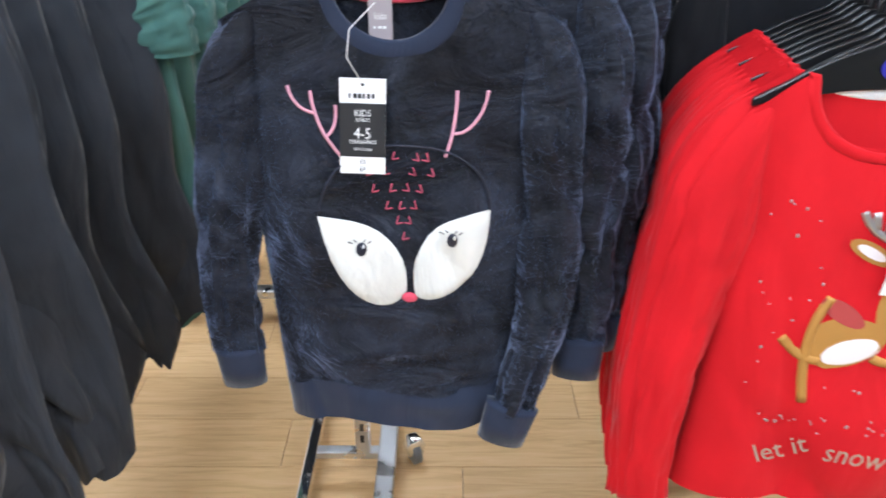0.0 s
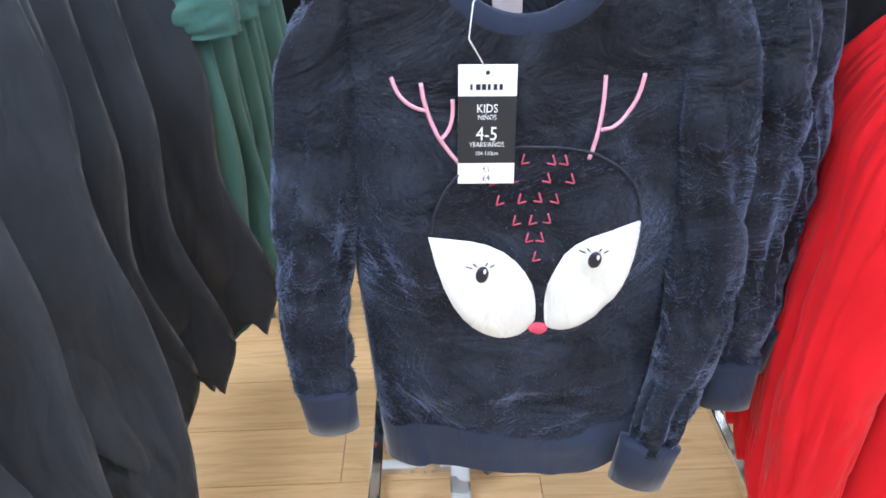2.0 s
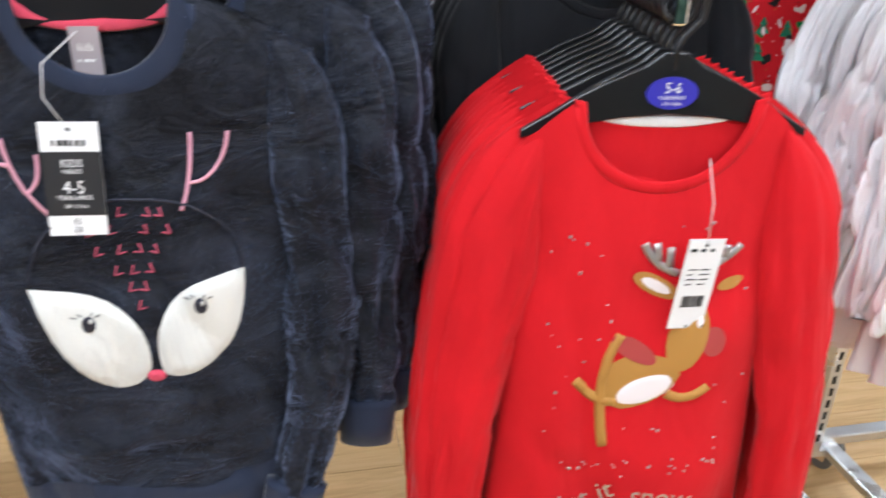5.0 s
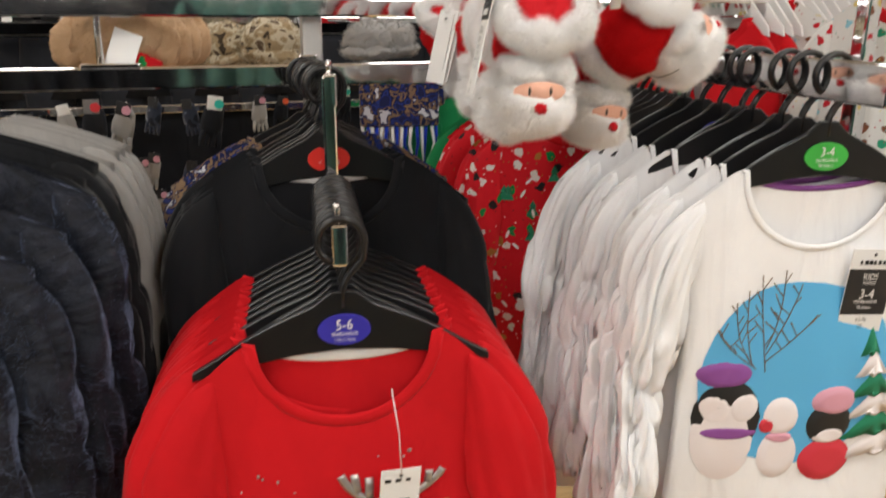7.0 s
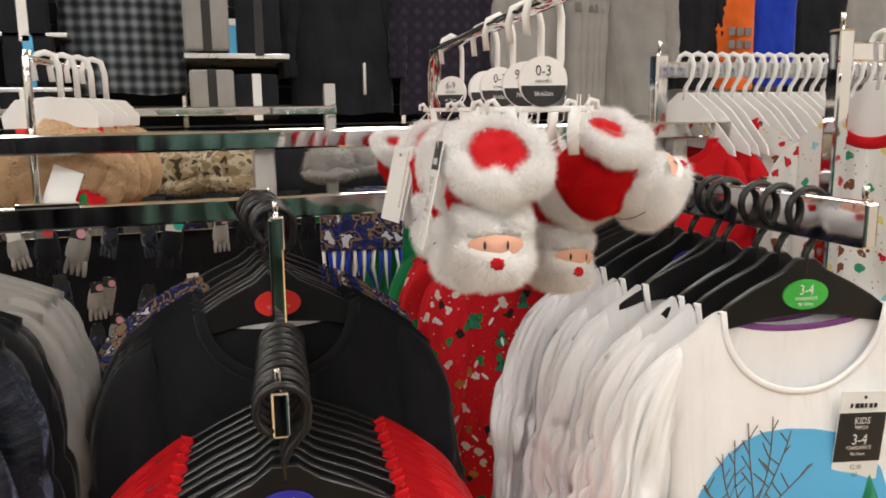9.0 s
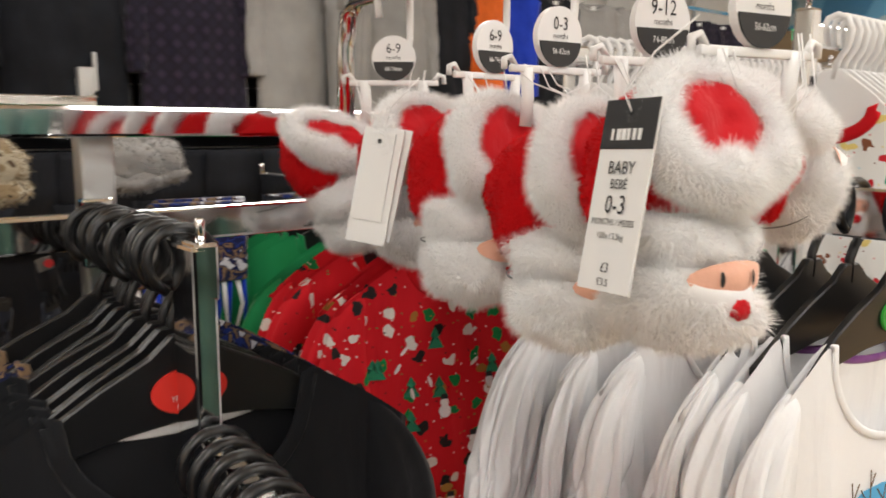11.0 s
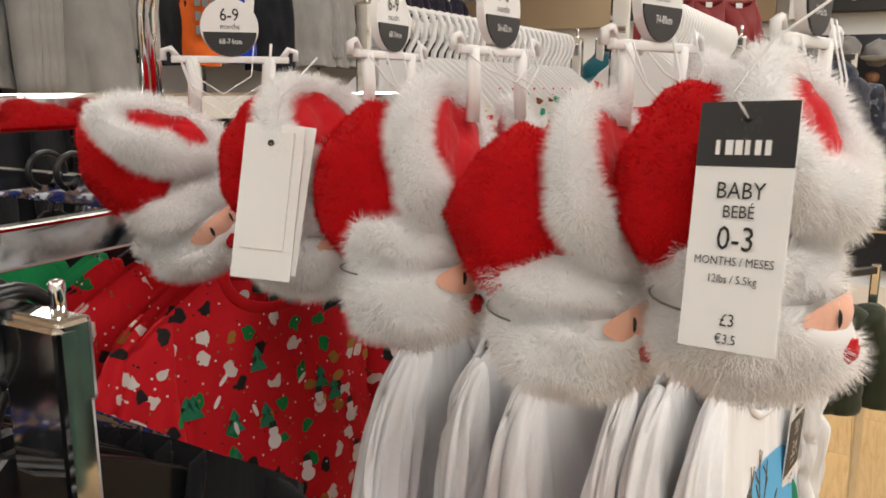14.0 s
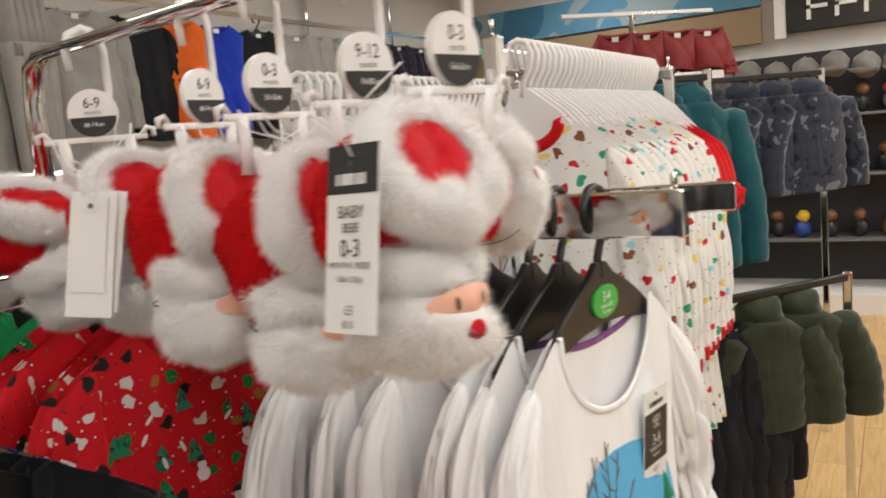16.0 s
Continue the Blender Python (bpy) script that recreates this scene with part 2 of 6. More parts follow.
def wood(name):
    """Pale oak laminate; each board a little different."""
    m = mat(name, (0.5, 0.33, 0.17), 0.42)
    b = m.node_tree.nodes["Principled BSDF"]
    info = m.node_tree.nodes.new("ShaderNodeObjectInfo")
    co = coords(m, (1.1, 14, 1))
    sh = m.node_tree.nodes.new("ShaderNodeVectorMath")
    sh.operation = "ADD"
    link(m, co, sh.inputs[0])
    mul = m.node_tree.nodes.new("ShaderNodeMath")
    mul.operation = "MULTIPLY"
    mul.inputs[1].default_value = 40
    link(m, info.outputs["Random"], mul.inputs[0])
    link(m, mul.outputs[0], sh.inputs[1])
    n = node(m, "ShaderNodeTexNoise", Scale=3.2, Detail=8, Roughness=0.65, Distortion=1.2)
    link(m, sh.outputs[0], n.inputs["Vector"])
    r = ramp(m, n.outputs[0], [(0.3, (0.52, 0.32, 0.135)), (0.52, (0.66, 0.44, 0.20)), (0.75, (0.72, 0.50, 0.26))])
    hs = node(m, "ShaderNodeHueSaturation")
    vr = node(m, "ShaderNodeMapRange")
    vr.inputs["To Min"].default_value, vr.inputs["To Max"].default_value = 0.92, 1.08
    link(m, info.outputs["Random"], vr.inputs["Value"])
    link(m, vr.outputs[0], hs.inputs["Value"])
    link(m, r.outputs[0], hs.inputs["Color"])
    link(m, hs.outputs[0], b.inputs["Base Color"])
    bump(m, n.outputs[0], 0.15, 0.001)
    return m


OAK = wood("oak_laminate")
LIGHT_PANEL = mat("light_diffuser", (0.9, 0.9, 0.9), 0.5)
LIGHT_PANEL.node_tree.nodes["Principled BSDF"].inputs["Emission Color"].default_value = (1.0, 0.97, 0.92, 1)
LIGHT_PANEL.node_tree.nodes["Principled BSDF"].inputs["Emission Strength"].default_value = 6.0


# ---- mesh helpers ----
def thing(name, label, category, group="", kind="", m=None):
    ob = new(name)
    ob.empty_display_size = 0.05
    tagged(ob, label, category, group, kind)
    if m is not None:
        ob.matrix_basis = m
    return ob


def part(name, bm, material, parent=None, label="", smooth=True):
    me = bpy.data.meshes.new(name)
    pile = bm.verts.layers.float_vector.get("pile")
    if pile is None:
        bmesh.ops.recalc_face_normals(bm, faces=bm.faces)
    for f in bm.faces:
        f.smooth = smooth
    bm.normal_update()
    lean = [tuple(v[pile]) if v[pile].length > 0.1 else tuple(v.normal) for v in bm.verts] if pile is not None else None
    bm.to_mesh(me)
    bm.free()
    if lean:
        me.normals_split_custom_set_from_vertices(lean)
    me.materials.append(material)
    ob = new(name, me)
    if parent is not None:
        ob.parent = parent
    if label:
        ob["label"] = label
    return ob


def box(x0, y0, z0, x1, y1, z1, bev=0.0, bm=None):
    b = bmesh.new()
    bmesh.ops.create_cube(b, size=1)
    for v in b.verts:
        v.co = Vector(((x0 + x1) / 2 + v.co.x * (x1 - x0), (y0 + y1) / 2 + v.co.y * (y1 - y0), (z0 + z1) / 2 + v.co.z * (z1 - z0)))
    if bev:
        bmesh.ops.bevel(b, geom=b.edges[:], offset=bev, segments=2, affect="EDGES", profile=0.5)
    if bm is None:
        return b
    me = bpy.data.meshes.new("t")
    b.to_mesh(me)
    b.free()
    bm.from_mesh(me)
    bpy.data.meshes.remove(me)
    return bm


def tube(bm, pts, radii, n=10, ref=(0, 1, 0), cap=True, warp=None):
    """A tube along pts; radii: one number, or per point (across, along ref)."""
    pts = [Vector(p) for p in pts]
    ref = Vector(ref)
    rings = []
    for i, p in enumerate(pts):
        t = (pts[min(i + 1, len(pts) - 1)] - pts[max(i - 1, 0)]).normalized()
        a = t.cross(ref)
        if a.length < 1e-4:
            a = t.cross(Vector((1, 0.2, 0.1)))
        a.normalize()
        b = a.cross(t).normalized()
        r = radii if isinstance(radii, (int, float)) else radii[i]
        ra, rb = (r, r) if isinstance(r, (int, float)) else r
        ring = []
        for k in range(n):
            w = 2 * math.pi * k / n
            d = a * (ra * math.cos(w)) + b * (rb * math.sin(w))
            if warp:
                d *= 1 + warp(i, w)
            ring.append(bm.verts.new(p + d))
        rings.append(ring)
    for r0, r1 in zip(rings, rings[1:]):
        for k in range(n):
            bm.faces.new((r0[k], r0[(k + 1) % n], r1[(k + 1) % n], r1[k]))
    if cap:
        bm.faces.new(rings[0])
        bm.faces.new(rings[-1])
    return bm


def plate(outline, y0, y1, bev=0.0):
    """An outline in x, z given thickness along y."""
    bm = bmesh.new()
    a = [bm.verts.new((x, y0, z)) for x, z in outline]
    f = bm.faces.new(a)
    r = bmesh.ops.extrude_face_region(bm, geom=[f])
    for v in r["geom"]:
        if isinstance(v, bmesh.types.BMVert):
            v.co.y = y1
    if bev:
        bmesh.ops.bevel(bm, geom=bm.edges[:], offset=bev, segments=1, affect="EDGES")
    return bm


def ball(rx, ry, rz, c=(0, 0, 0), sub=3, rough=0.0, seed=0.0, bm=None):
    b = bm or bmesh.new()
    r = bmesh.ops.create_icosphere(b, subdivisions=sub, radius=1)
    for v in r["verts"]:
        d = 1 + rough * noise.noise(v.co * 2.1 + Vector((seed, seed * 1.7, 0)))
        v.co = Vector((c[0] + v.co.x * rx * d, c[1] + v.co.y * ry * d, c[2] + v.co.z * rz * d))
    return b


def fluff(bm, count, length, width, seed, droop=0.35, inside=None, comb=0.0):
    """Adds pointed tufts standing on the faces of bm; comb: how far the pile is brushed over in patches."""
    rnd = random.Random(seed)
    bmesh.ops.recalc_face_normals(bm, faces=bm.faces)
    bm.normal_update()
    pile = bm.verts.layers.float_vector.new("pile") if comb else None

    def brushed(p):
        return (noise.noise_vector(p * 9 + Vector((seed, 0, 3))) + 0.6 * noise.noise_vector(p * 31)) * comb if comb else Vector()
    if comb:
        for v in bm.verts:
            v[pile] = (v.normal + brushed(v.co)).normalized()
    faces = [f for f in bm.faces]
    picks = rnd.choices(faces, [f.calc_area() for f in faces], k=count)
    for f in picks:
        vs = [v.co for v in f.verts]
        a, b = rnd.random(), rnd.random()
        if len(vs) == 4:
            p = vs[0].lerp(vs[1], a).lerp(vs[3].lerp(vs[2], a), b)
        else:
            a = math.sqrt(a)
            p = vs[0] * (1 - a) + vs[1] * (a * (1 - b)) + vs[2] * (a * b)
        nrm = f.normal
        if inside and inside(p):
            continue
        br = brushed(p)
        d = (nrm + br + Vector((rnd.gauss(0, 0.4), rnd.gauss(0, 0.4), rnd.gauss(0, 0.4) - droop))).normalized()
        if d.dot(nrm) < 0.2:
            d = (d + nrm * 0.5).normalized()
        side = d.cross(Vector((rnd.gauss(0, 1), rnd.gauss(0, 1), rnd.gauss(0, 1)))).normalized() * width
        base = p - nrm * length * 0.15
        va, vb, vc = bm.verts.new(base - side), bm.verts.new(base + side), bm.verts.new(base + d * (length * rnd.uniform(0.5, 1.25)))
        for v in (va, vb, vc) if comb else ():
            v[pile] = (nrm + br + d * 0.3).normalized()
        flip = (vb.co - va.co).cross(vc.co - va.co).dot(nrm) < 0
        bm.faces.new((va, vc, vb) if flip else (va, vb, vc))
    return bm


def text(name, words, size, material, parent, m, label=""):
    cu = bpy.data.curves.new("t", "FONT")
    cu.body, cu.size, cu.align_x, cu.align_y = words, size, "CENTER", "CENTER"
    cu.resolution_u = 2
    tmp = bpy.data.objects.new("t", cu)
    me = bpy.data.meshes.new_from_object(tmp)
    bpy.data.objects.remove(tmp)
    me.name = name
    me.materials.append(material)
    ob = new(name, me)
    ob.parent = parent
    ob.matrix_basis = m @ Matrix.Diagonal((0.84, 1, 1, 1))
    return ob


# ---- the shop's shell ----
X0, X1, Y0, Y1, TOP = -4.0, 7.5, -4.0, 4.5, 3.0
slab = part("floor", box(X0 - 0.2, Y0 - 0.2, -0.2, X1 + 0.2, Y1 + 0.2, -0.012), mat("floor_base", (0.08, 0.05, 0.03), 0.7), smooth=False)
tagged(slab, "pale oak laminate board floor", "floor", kind="structure")
for nm, b in (("wall_north", (X0 - 0.2, Y1, 0, X1 + 0.2, Y1 + 0.2, TOP)), ("wall_south", (X0 - 0.2, Y0 - 0.2, 0, X1 + 0.2, Y0, TOP)),
              ("wall_west", (X0 - 0.2, Y0, 0, X0, Y1, TOP)), ("wall_east", (X1, Y0, 0, X1 + 0.2, Y1, TOP))):
    tagged(part(nm, box(*b), WALL, smooth=False), "plain off-white painted shop wall", "wall", kind="structure")
tagged(part("ceiling", box(X0 - 0.2, Y0 - 0.2, TOP, X1 + 0.2, Y1 + 0.2, TOP + 0.2), mat("ceiling_tile", (0.82, 0.81, 0.79), 0.9), smooth=False), "white suspended ceiling", "ceiling", kind="structure")


# ---- racks ----
def bar(name, a, b, w, h, parent, material=CHROME, label=""):
    """A flat tube from a to b (w wide, h high), with rounded edges."""
    a, b = Vector(a), Vector(b)
    d = b - a
    bm = box(-w / 2, 0, -h / 2, w / 2, d.length, h / 2, min(w, h) * 0.16)
    up = Vector((0, 0, 1)) if abs(d.normalized().z) < 0.9 else Vector((0, 1, 0))
    y = d.normalized()
    x = y.cross(up).normalized()
    z = x.cross(y)
    bmesh.ops.transform(bm, matrix=Matrix.Translation(a) @ Matrix((x, y, z)).transposed().to_4x4(), verts=bm.verts)
    return part(name, bm, material, parent, label, smooth=False)


def pin(x, y, z, h, parent, r=0.004):
    bm = bmesh.new()
    tube(bm, [(x, y, z - 0.004), (x, y, z + h - 0.002), (x, y, z + h)], [r, r, r * 0.7], 10, (0, 1, 0))
    return part("stop_pin", bm, CHROME, parent)


def castor(x, y, parent, turn=25):
    c = thing("castor", "", "")
    c.parent = parent
    c.matrix_basis = pose(x, y, 0, 0, 0, turn)
    bm = bmesh.new()
    tube(bm, [(-0.011, 0, 0.033), (-0.009, 0, 0.033), (0.009, 0, 0.033), (0.011, 0, 0.033)], [0.029, 0.033, 0.033, 0.029], 24, (0, 1, 0))
    part("wheel", bm, PLASTIC_GREY, c, "grey rubber wheel")
    bm = plate([(-0.02, 0.03), (0.02, 0.03), (0.026, 0.06), (0.012, 0.085), (-0.014, 0.085), (-0.028, 0.06)], -0.017, 0.017, 0.003)
    part("fork", bm, CHROME, c, "bright metal fork")
    return c


def slotted_post(x, y, z1, parent, w=0.035):
    bm = box(x - w / 2, y - 0.015, 0.09, x + w / 2, y + 0.015, z1, 0.003)
    part("post", bm, STEEL, parent, "slotted steel upright", smooth=False)
    # No holes are cut: black blocks stand for the shade inside the slots.
    bm = bmesh.new()
    z = 0.13
    while z < min(z1 - 0.05, 1.2):
        box(x - 0.005, y - 0.0165, z, x + 0.005, y - 0.0145, z + 0.022, 0, bm)
        z += 0.036
    part("slot", bm, CARD_B, parent, smooth=False)["kind"] = "stuff"


E_RAIL_Y = 1.5
rack = thing("garment_rack", "chrome double-rail garment rack on castors", "rack")
for z0, z1 in ((1.557, 1.588), (1.443, 1.48)):
    bar("rail", (-0.25, E_RAIL_Y, (z0 + z1) / 2), (1.53, E_RAIL_Y, (z0 + z1) / 2), 0.022, z1 - z0, rack)
for px in (-0.20, 0.622, 1.43):
    slotted_post(px, E_RAIL_Y + 0.03, 1.57, rack)
    bar("foot", (px + 0.06, E_RAIL_Y - 0.32, 0.085), (px + 0.06, E_RAIL_Y + 0.45, 0.085), 0.045, 0.025, rack, STEEL)
    bar("foot", (px - 0.13, E_RAIL_Y - 0.32, 0.085), (px - 0.13, E_RAIL_Y + 0.45, 0.085), 0.028, 0.025, rack)
    bar("foot_tie", (px - 0.13, E_RAIL_Y + 0.03, 0.085), (px + 0.06, E_RAIL_Y + 0.03, 0.085), 0.03, 0.02, rack, STEEL)
    castor(px + 0.125, E_RAIL_Y + 0.09, rack)
    castor(px + 0.06, E_RAIL_Y - 0.29, rack)
    castor(px - 0.13, E_RAIL_Y + 0.42, rack)


def straight_arm(pts, label, w=0.016, h=0.045, endpin=True):
    a = thing("display_arm", label, "")
    a.parent = rack
    for p, q in zip(pts, pts[1:]):
        bar("tube", p, q, w, h, a)
    e = pts[-1]
    bk = pts[0]
    part("bracket", box(bk[0] - 0.016, bk[1] - 0.03, bk[2] - 0.035, bk[0] + 0.016, bk[1] - 0.012, bk[2] + 0.035, 0.003), CHROME, a, smooth=False)
    if endpin:
        pin(e[0], e[1] + 0.012, e[2] + h / 2, 0.018, a)
    return a


NAVY_Z, STEP_Z, LOW_Z, WHITE_Z = 1.44, 1.462, 1.312, 1.485
straight_arm([(0.08, 1.5, NAVY_Z + 0.03), (-0.07, 0.955, NAVY_Z - 0.06)], "straight chrome arm carrying navy sweatshirts")
step = straight_arm([(0.607, 1.5, STEP_Z), (0.6, 1.2, STEP_Z)], "stepped chrome arm with stop pins", 0.019, 0.045)
bar("drop", (0.598, 1.222, STEP_Z + 0.02), (0.598, 1.222, LOW_Z - 0.026), 0.019, 0.044, step)
bar("tube", (0.596, 1.205, LOW_Z), (0.565, 0.955, LOW_Z), 0.018, 0.05, step)
pin(0.565, 0.968, LOW_Z + 0.025, 0.022, step)
straight_arm([(1.213, 1.5, WHITE_Z), (1.205, 0.843, WHITE_Z)], "straight chrome arm carrying white tops", 0.018, 0.052)
hat_arm = thing("display_arm", "raised chrome arm carrying fluffy slippers", "")
hat_arm.parent = rack
bm = bmesh.new()
tube(bm, [(0.906, 1.478, 1.47), (0.906, 1.475, 1.66), (0.904, 1.465, 1.7), (0.9, 1.44, 1.713), (0.88, 1.25, 1.716), (0.832, 0.87, 1.722), (0.832, 0.862, 1.73), (0.832, 0.86, 1.745)],
     [(0.007, 0.012)] * 8, 12, (1, 0, 0))
part("tube", bm, CHROME, hat_arm)
straight_arm([(1.1, 1.5, 1.45), (1.12, 2.1, 1.45)], "straight chrome arm carrying printed red tops")


# ---- hangers ----
def hook(bm, r, stem, thick, n=8, wide=None, tail=0.35):
    """A hook over the origin; its stem goes down to -stem."""
    pts = []
    for i in range(13):
        w = math.pi * (1.0 + tail) - (math.pi * (1.0 + tail)) * i / 12
        pts.append((r * math.cos(w), 0, r * math.sin(w) - r + 0.006))
    pts += [(r * 0.9, 0, -r * 1.6), (r * 0.25, 0, -r * 2.3), (0, 0, -r * 2.8), (0, 0, -stem)]
    tube(bm, pts, [(thick, wide or thick)] * len(pts), n, (0, 1, 0))
    return bm


def black_hanger(lab=None, words=(), half=0.15, k=1.0):
    h = thing("clothes_hanger", "black plastic clothes hanger on a chrome arm", "hanger", "black hangers")
    bm = hook(bmesh.new(), 0.027, 0.10, 0.0044, 8, 0.0055)
    part("hook", bm, BLACK_PL, h)
    up = [(0.012, -0.080), (0.03, -0.096), (0.07, -0.116), (0.10, -0.134), (0.122, -0.151), (half, -0.170)]
    lo = [(half, -0.180), (0.118, -0.168), (0.085, -0.163), (0.05, -0.156), (0, -0.152)]
    up, lo = [(x * k, z) for x, z in up], [(x * k, z) for x, z in lo]
    ol = up + lo + [(-x, z) for x, z in lo[-2::-1]] + [(-x, z) for x, z in up[::-1]]
    part("body", plate(ol, -0.0045, 0.0045, 0.0015), BLACK_PL, h, smooth=False)
    if lab:
        bm = bmesh.new()
        tube(bm, [(0, -0.0075, -0.126), (0, -0.0045, -0.126)], [(0.031, 0.019)] * 2, 32, (0, 0, 1))
        d = part("size_label", bm, lab, h, "coloured oval size label", smooth=False)
        for s, z, w in words:
            text("lettering", s, w, CARD_W, d, pose(0, -0.0085, z - 0.018, 90))
        h["label"] = "black plastic clothes hanger with a coloured size label"
    return h


# ---- garments ----
class Top:
    """A hanging top, seen from -y; the origin is where the hanger's hook rests on its arm."""

    def __init__(s, sh=0.185, W=0.165, hemW=0.17, zn=-0.12, slope=0.06, hem=-0.62, nr=0.075, nd=0.07, depth=0.045, fold=0.007, freq=34, seed=1, wave=0.006, ragged=0.0, drape=0.006, sag=0.0):
        s.sh = sh
        s.W = W
        s.hemW = hemW
        s.zn = zn
        s.slope = slope
        s.hem = hem
        s.nr = nr
        s.nd = nd
        s.depth = depth
        s.fold = fold
        s.freq = freq
        s.seed = seed
        s.wave = wave
        s.ragged = ragged
        s.lower = 0.0
        s.drape = drape
        s.sag = sag

    def hw(s, v):
        if v < 0.25:
            k = v / 0.25
            return s.sh + (s.W - s.sh) * k * k * (3 - 2 * k)
        k = (v - 0.25) / 0.75
        return s.W + (s.hemW - s.W) * k

    def ztop(s, x, front=True):
        ax = abs(x)
        if ax < s.nr:
            d = s.nd if front else s.nd * 0.28
            return s.zn - d * math.sqrt(max(0.0, 1 - (ax / s.nr) ** 2))
        k = (ax - s.nr) / max(1e-4, s.sh - s.nr)
        return s.zn - s.slope * min(1.3, k) ** 1.25

    def zhem(s, x):
        return s.hem + s.wave * math.sin(21 * x + s.seed) + s.ragged * noise.noise(Vector((x * 16, s.seed, 0)))

    def point(s, u, v, front=True):
        x = u * s.hw(v)
        zt = s.ztop(x, front)
        z = zt + v * (s.zhem(x) - zt)
        bulge = s.depth * (0.30 + 0.70 * min(1, v * 2.2)) * (1 - abs(u) ** 2.4) ** 0.6
        amp = s.fold * (0.25 + 0.9 * v)
        f = amp * (math.sin(s.freq * x + 3.0 * noise.noise(Vector((x * 5, z * 3.5, s.seed * 3.1))) + s.seed) + 1.3 * noise.noise(Vector((x * 13, z * 6, s.seed * 7.7))))
        pull = max(0.0, 1 - 2.8 * abs(noise.noise(Vector((x * 7 + z * 2.5, z * 2.2 - x * 1.5, s.seed * 5.3))))) ** 2
        f -= amp * 1.1 * pull
        if s.sag:
            low = max(0.0, min(1.0, (v - 0.55) / 0.25))
            f += s.sag * low * max(0.0, 1 - 2.2 * abs(noise.noise(Vector((x * 3.5, z * 15 + 4 * x * x, s.seed * 2.3)))))
        edge = (1 - abs(u) ** 6)
        y = -(bulge + f * edge) if front else bulge * 0.6 + f * edge * 0.5
        return Vector((x + s.drape * v * noise.noise(Vector((z * 4.5, s.seed * 1.7, u * 0.9))), y, z))

    def on(s, x, z, lift=0.002):
        """The place on the front at x, z (z counted from the print's own datum)."""
        z += s.lower
        v = 0.5
        for _ in range(4):
            u = max(-0.99, min(0.99, x / s.hw(v)))
            zt = s.ztop(x)
            v = max(0, min(1, (z - zt) / (s.zhem(x) - zt)))
        p = s.point(u, v)
        return Vector((x, p.y - lift, z))

    def body(s, nu=44, nv=34, v0=0.0, v1=1.0, swell=0.0):
        bm = bmesh.new()
        grids = []
        for front in (True, False):
            g = []
            for j in range(nv + 1):
                v = v0 + (v1 - v0) * j / nv
                row = []
                for i in range(nu + 1):
                    u = -1 + 2 * i / nu
                    p = s.point(u, v, front)
                    if swell:
                        p.y += (-swell if front else swell)
                        p.x *= 1 + swell
                    row.append(p)
                g.append(row)
            grids.append(g)
        fv = [[bm.verts.new(p) for p in row] for row in grids[0]]
        bv = [[fv[j][i] if i in (0, nu) else bm.verts.new(p) for i, p in enumerate(row)] for j, row in enumerate(grids[1])]
        for g in (fv, bv):
            for j in range(nv):
                for i in range(nu):
                    q = (g[j][i], g[j][i + 1], g[j + 1][i + 1], g[j + 1][i])
                    if len(set(q)) == 4:
                        bm.faces.new(q)
        return bm

    def neckband(s, w=0.011, front=True, back=True):
        bm = bmesh.new()
        for f in (True, False):
            if (f and not front) or (not f and not back):
                continue
            pts = []
            for i in range(25):
                x = s.nr * (1.04 if f else 0.84) * math.cos(math.pi * i / 24)
                u = x / s.sh
                p = s.point(u, 0.0, f)
                pts.append((p.x, p.y - (0.001 if f else -0.001), p.z - w * 0.5 if f else p.z - w * 0.2))
            tube(bm, pts, [(w, 0.0024)] * 25, 8, (0, 1, 0), True)
        return bm


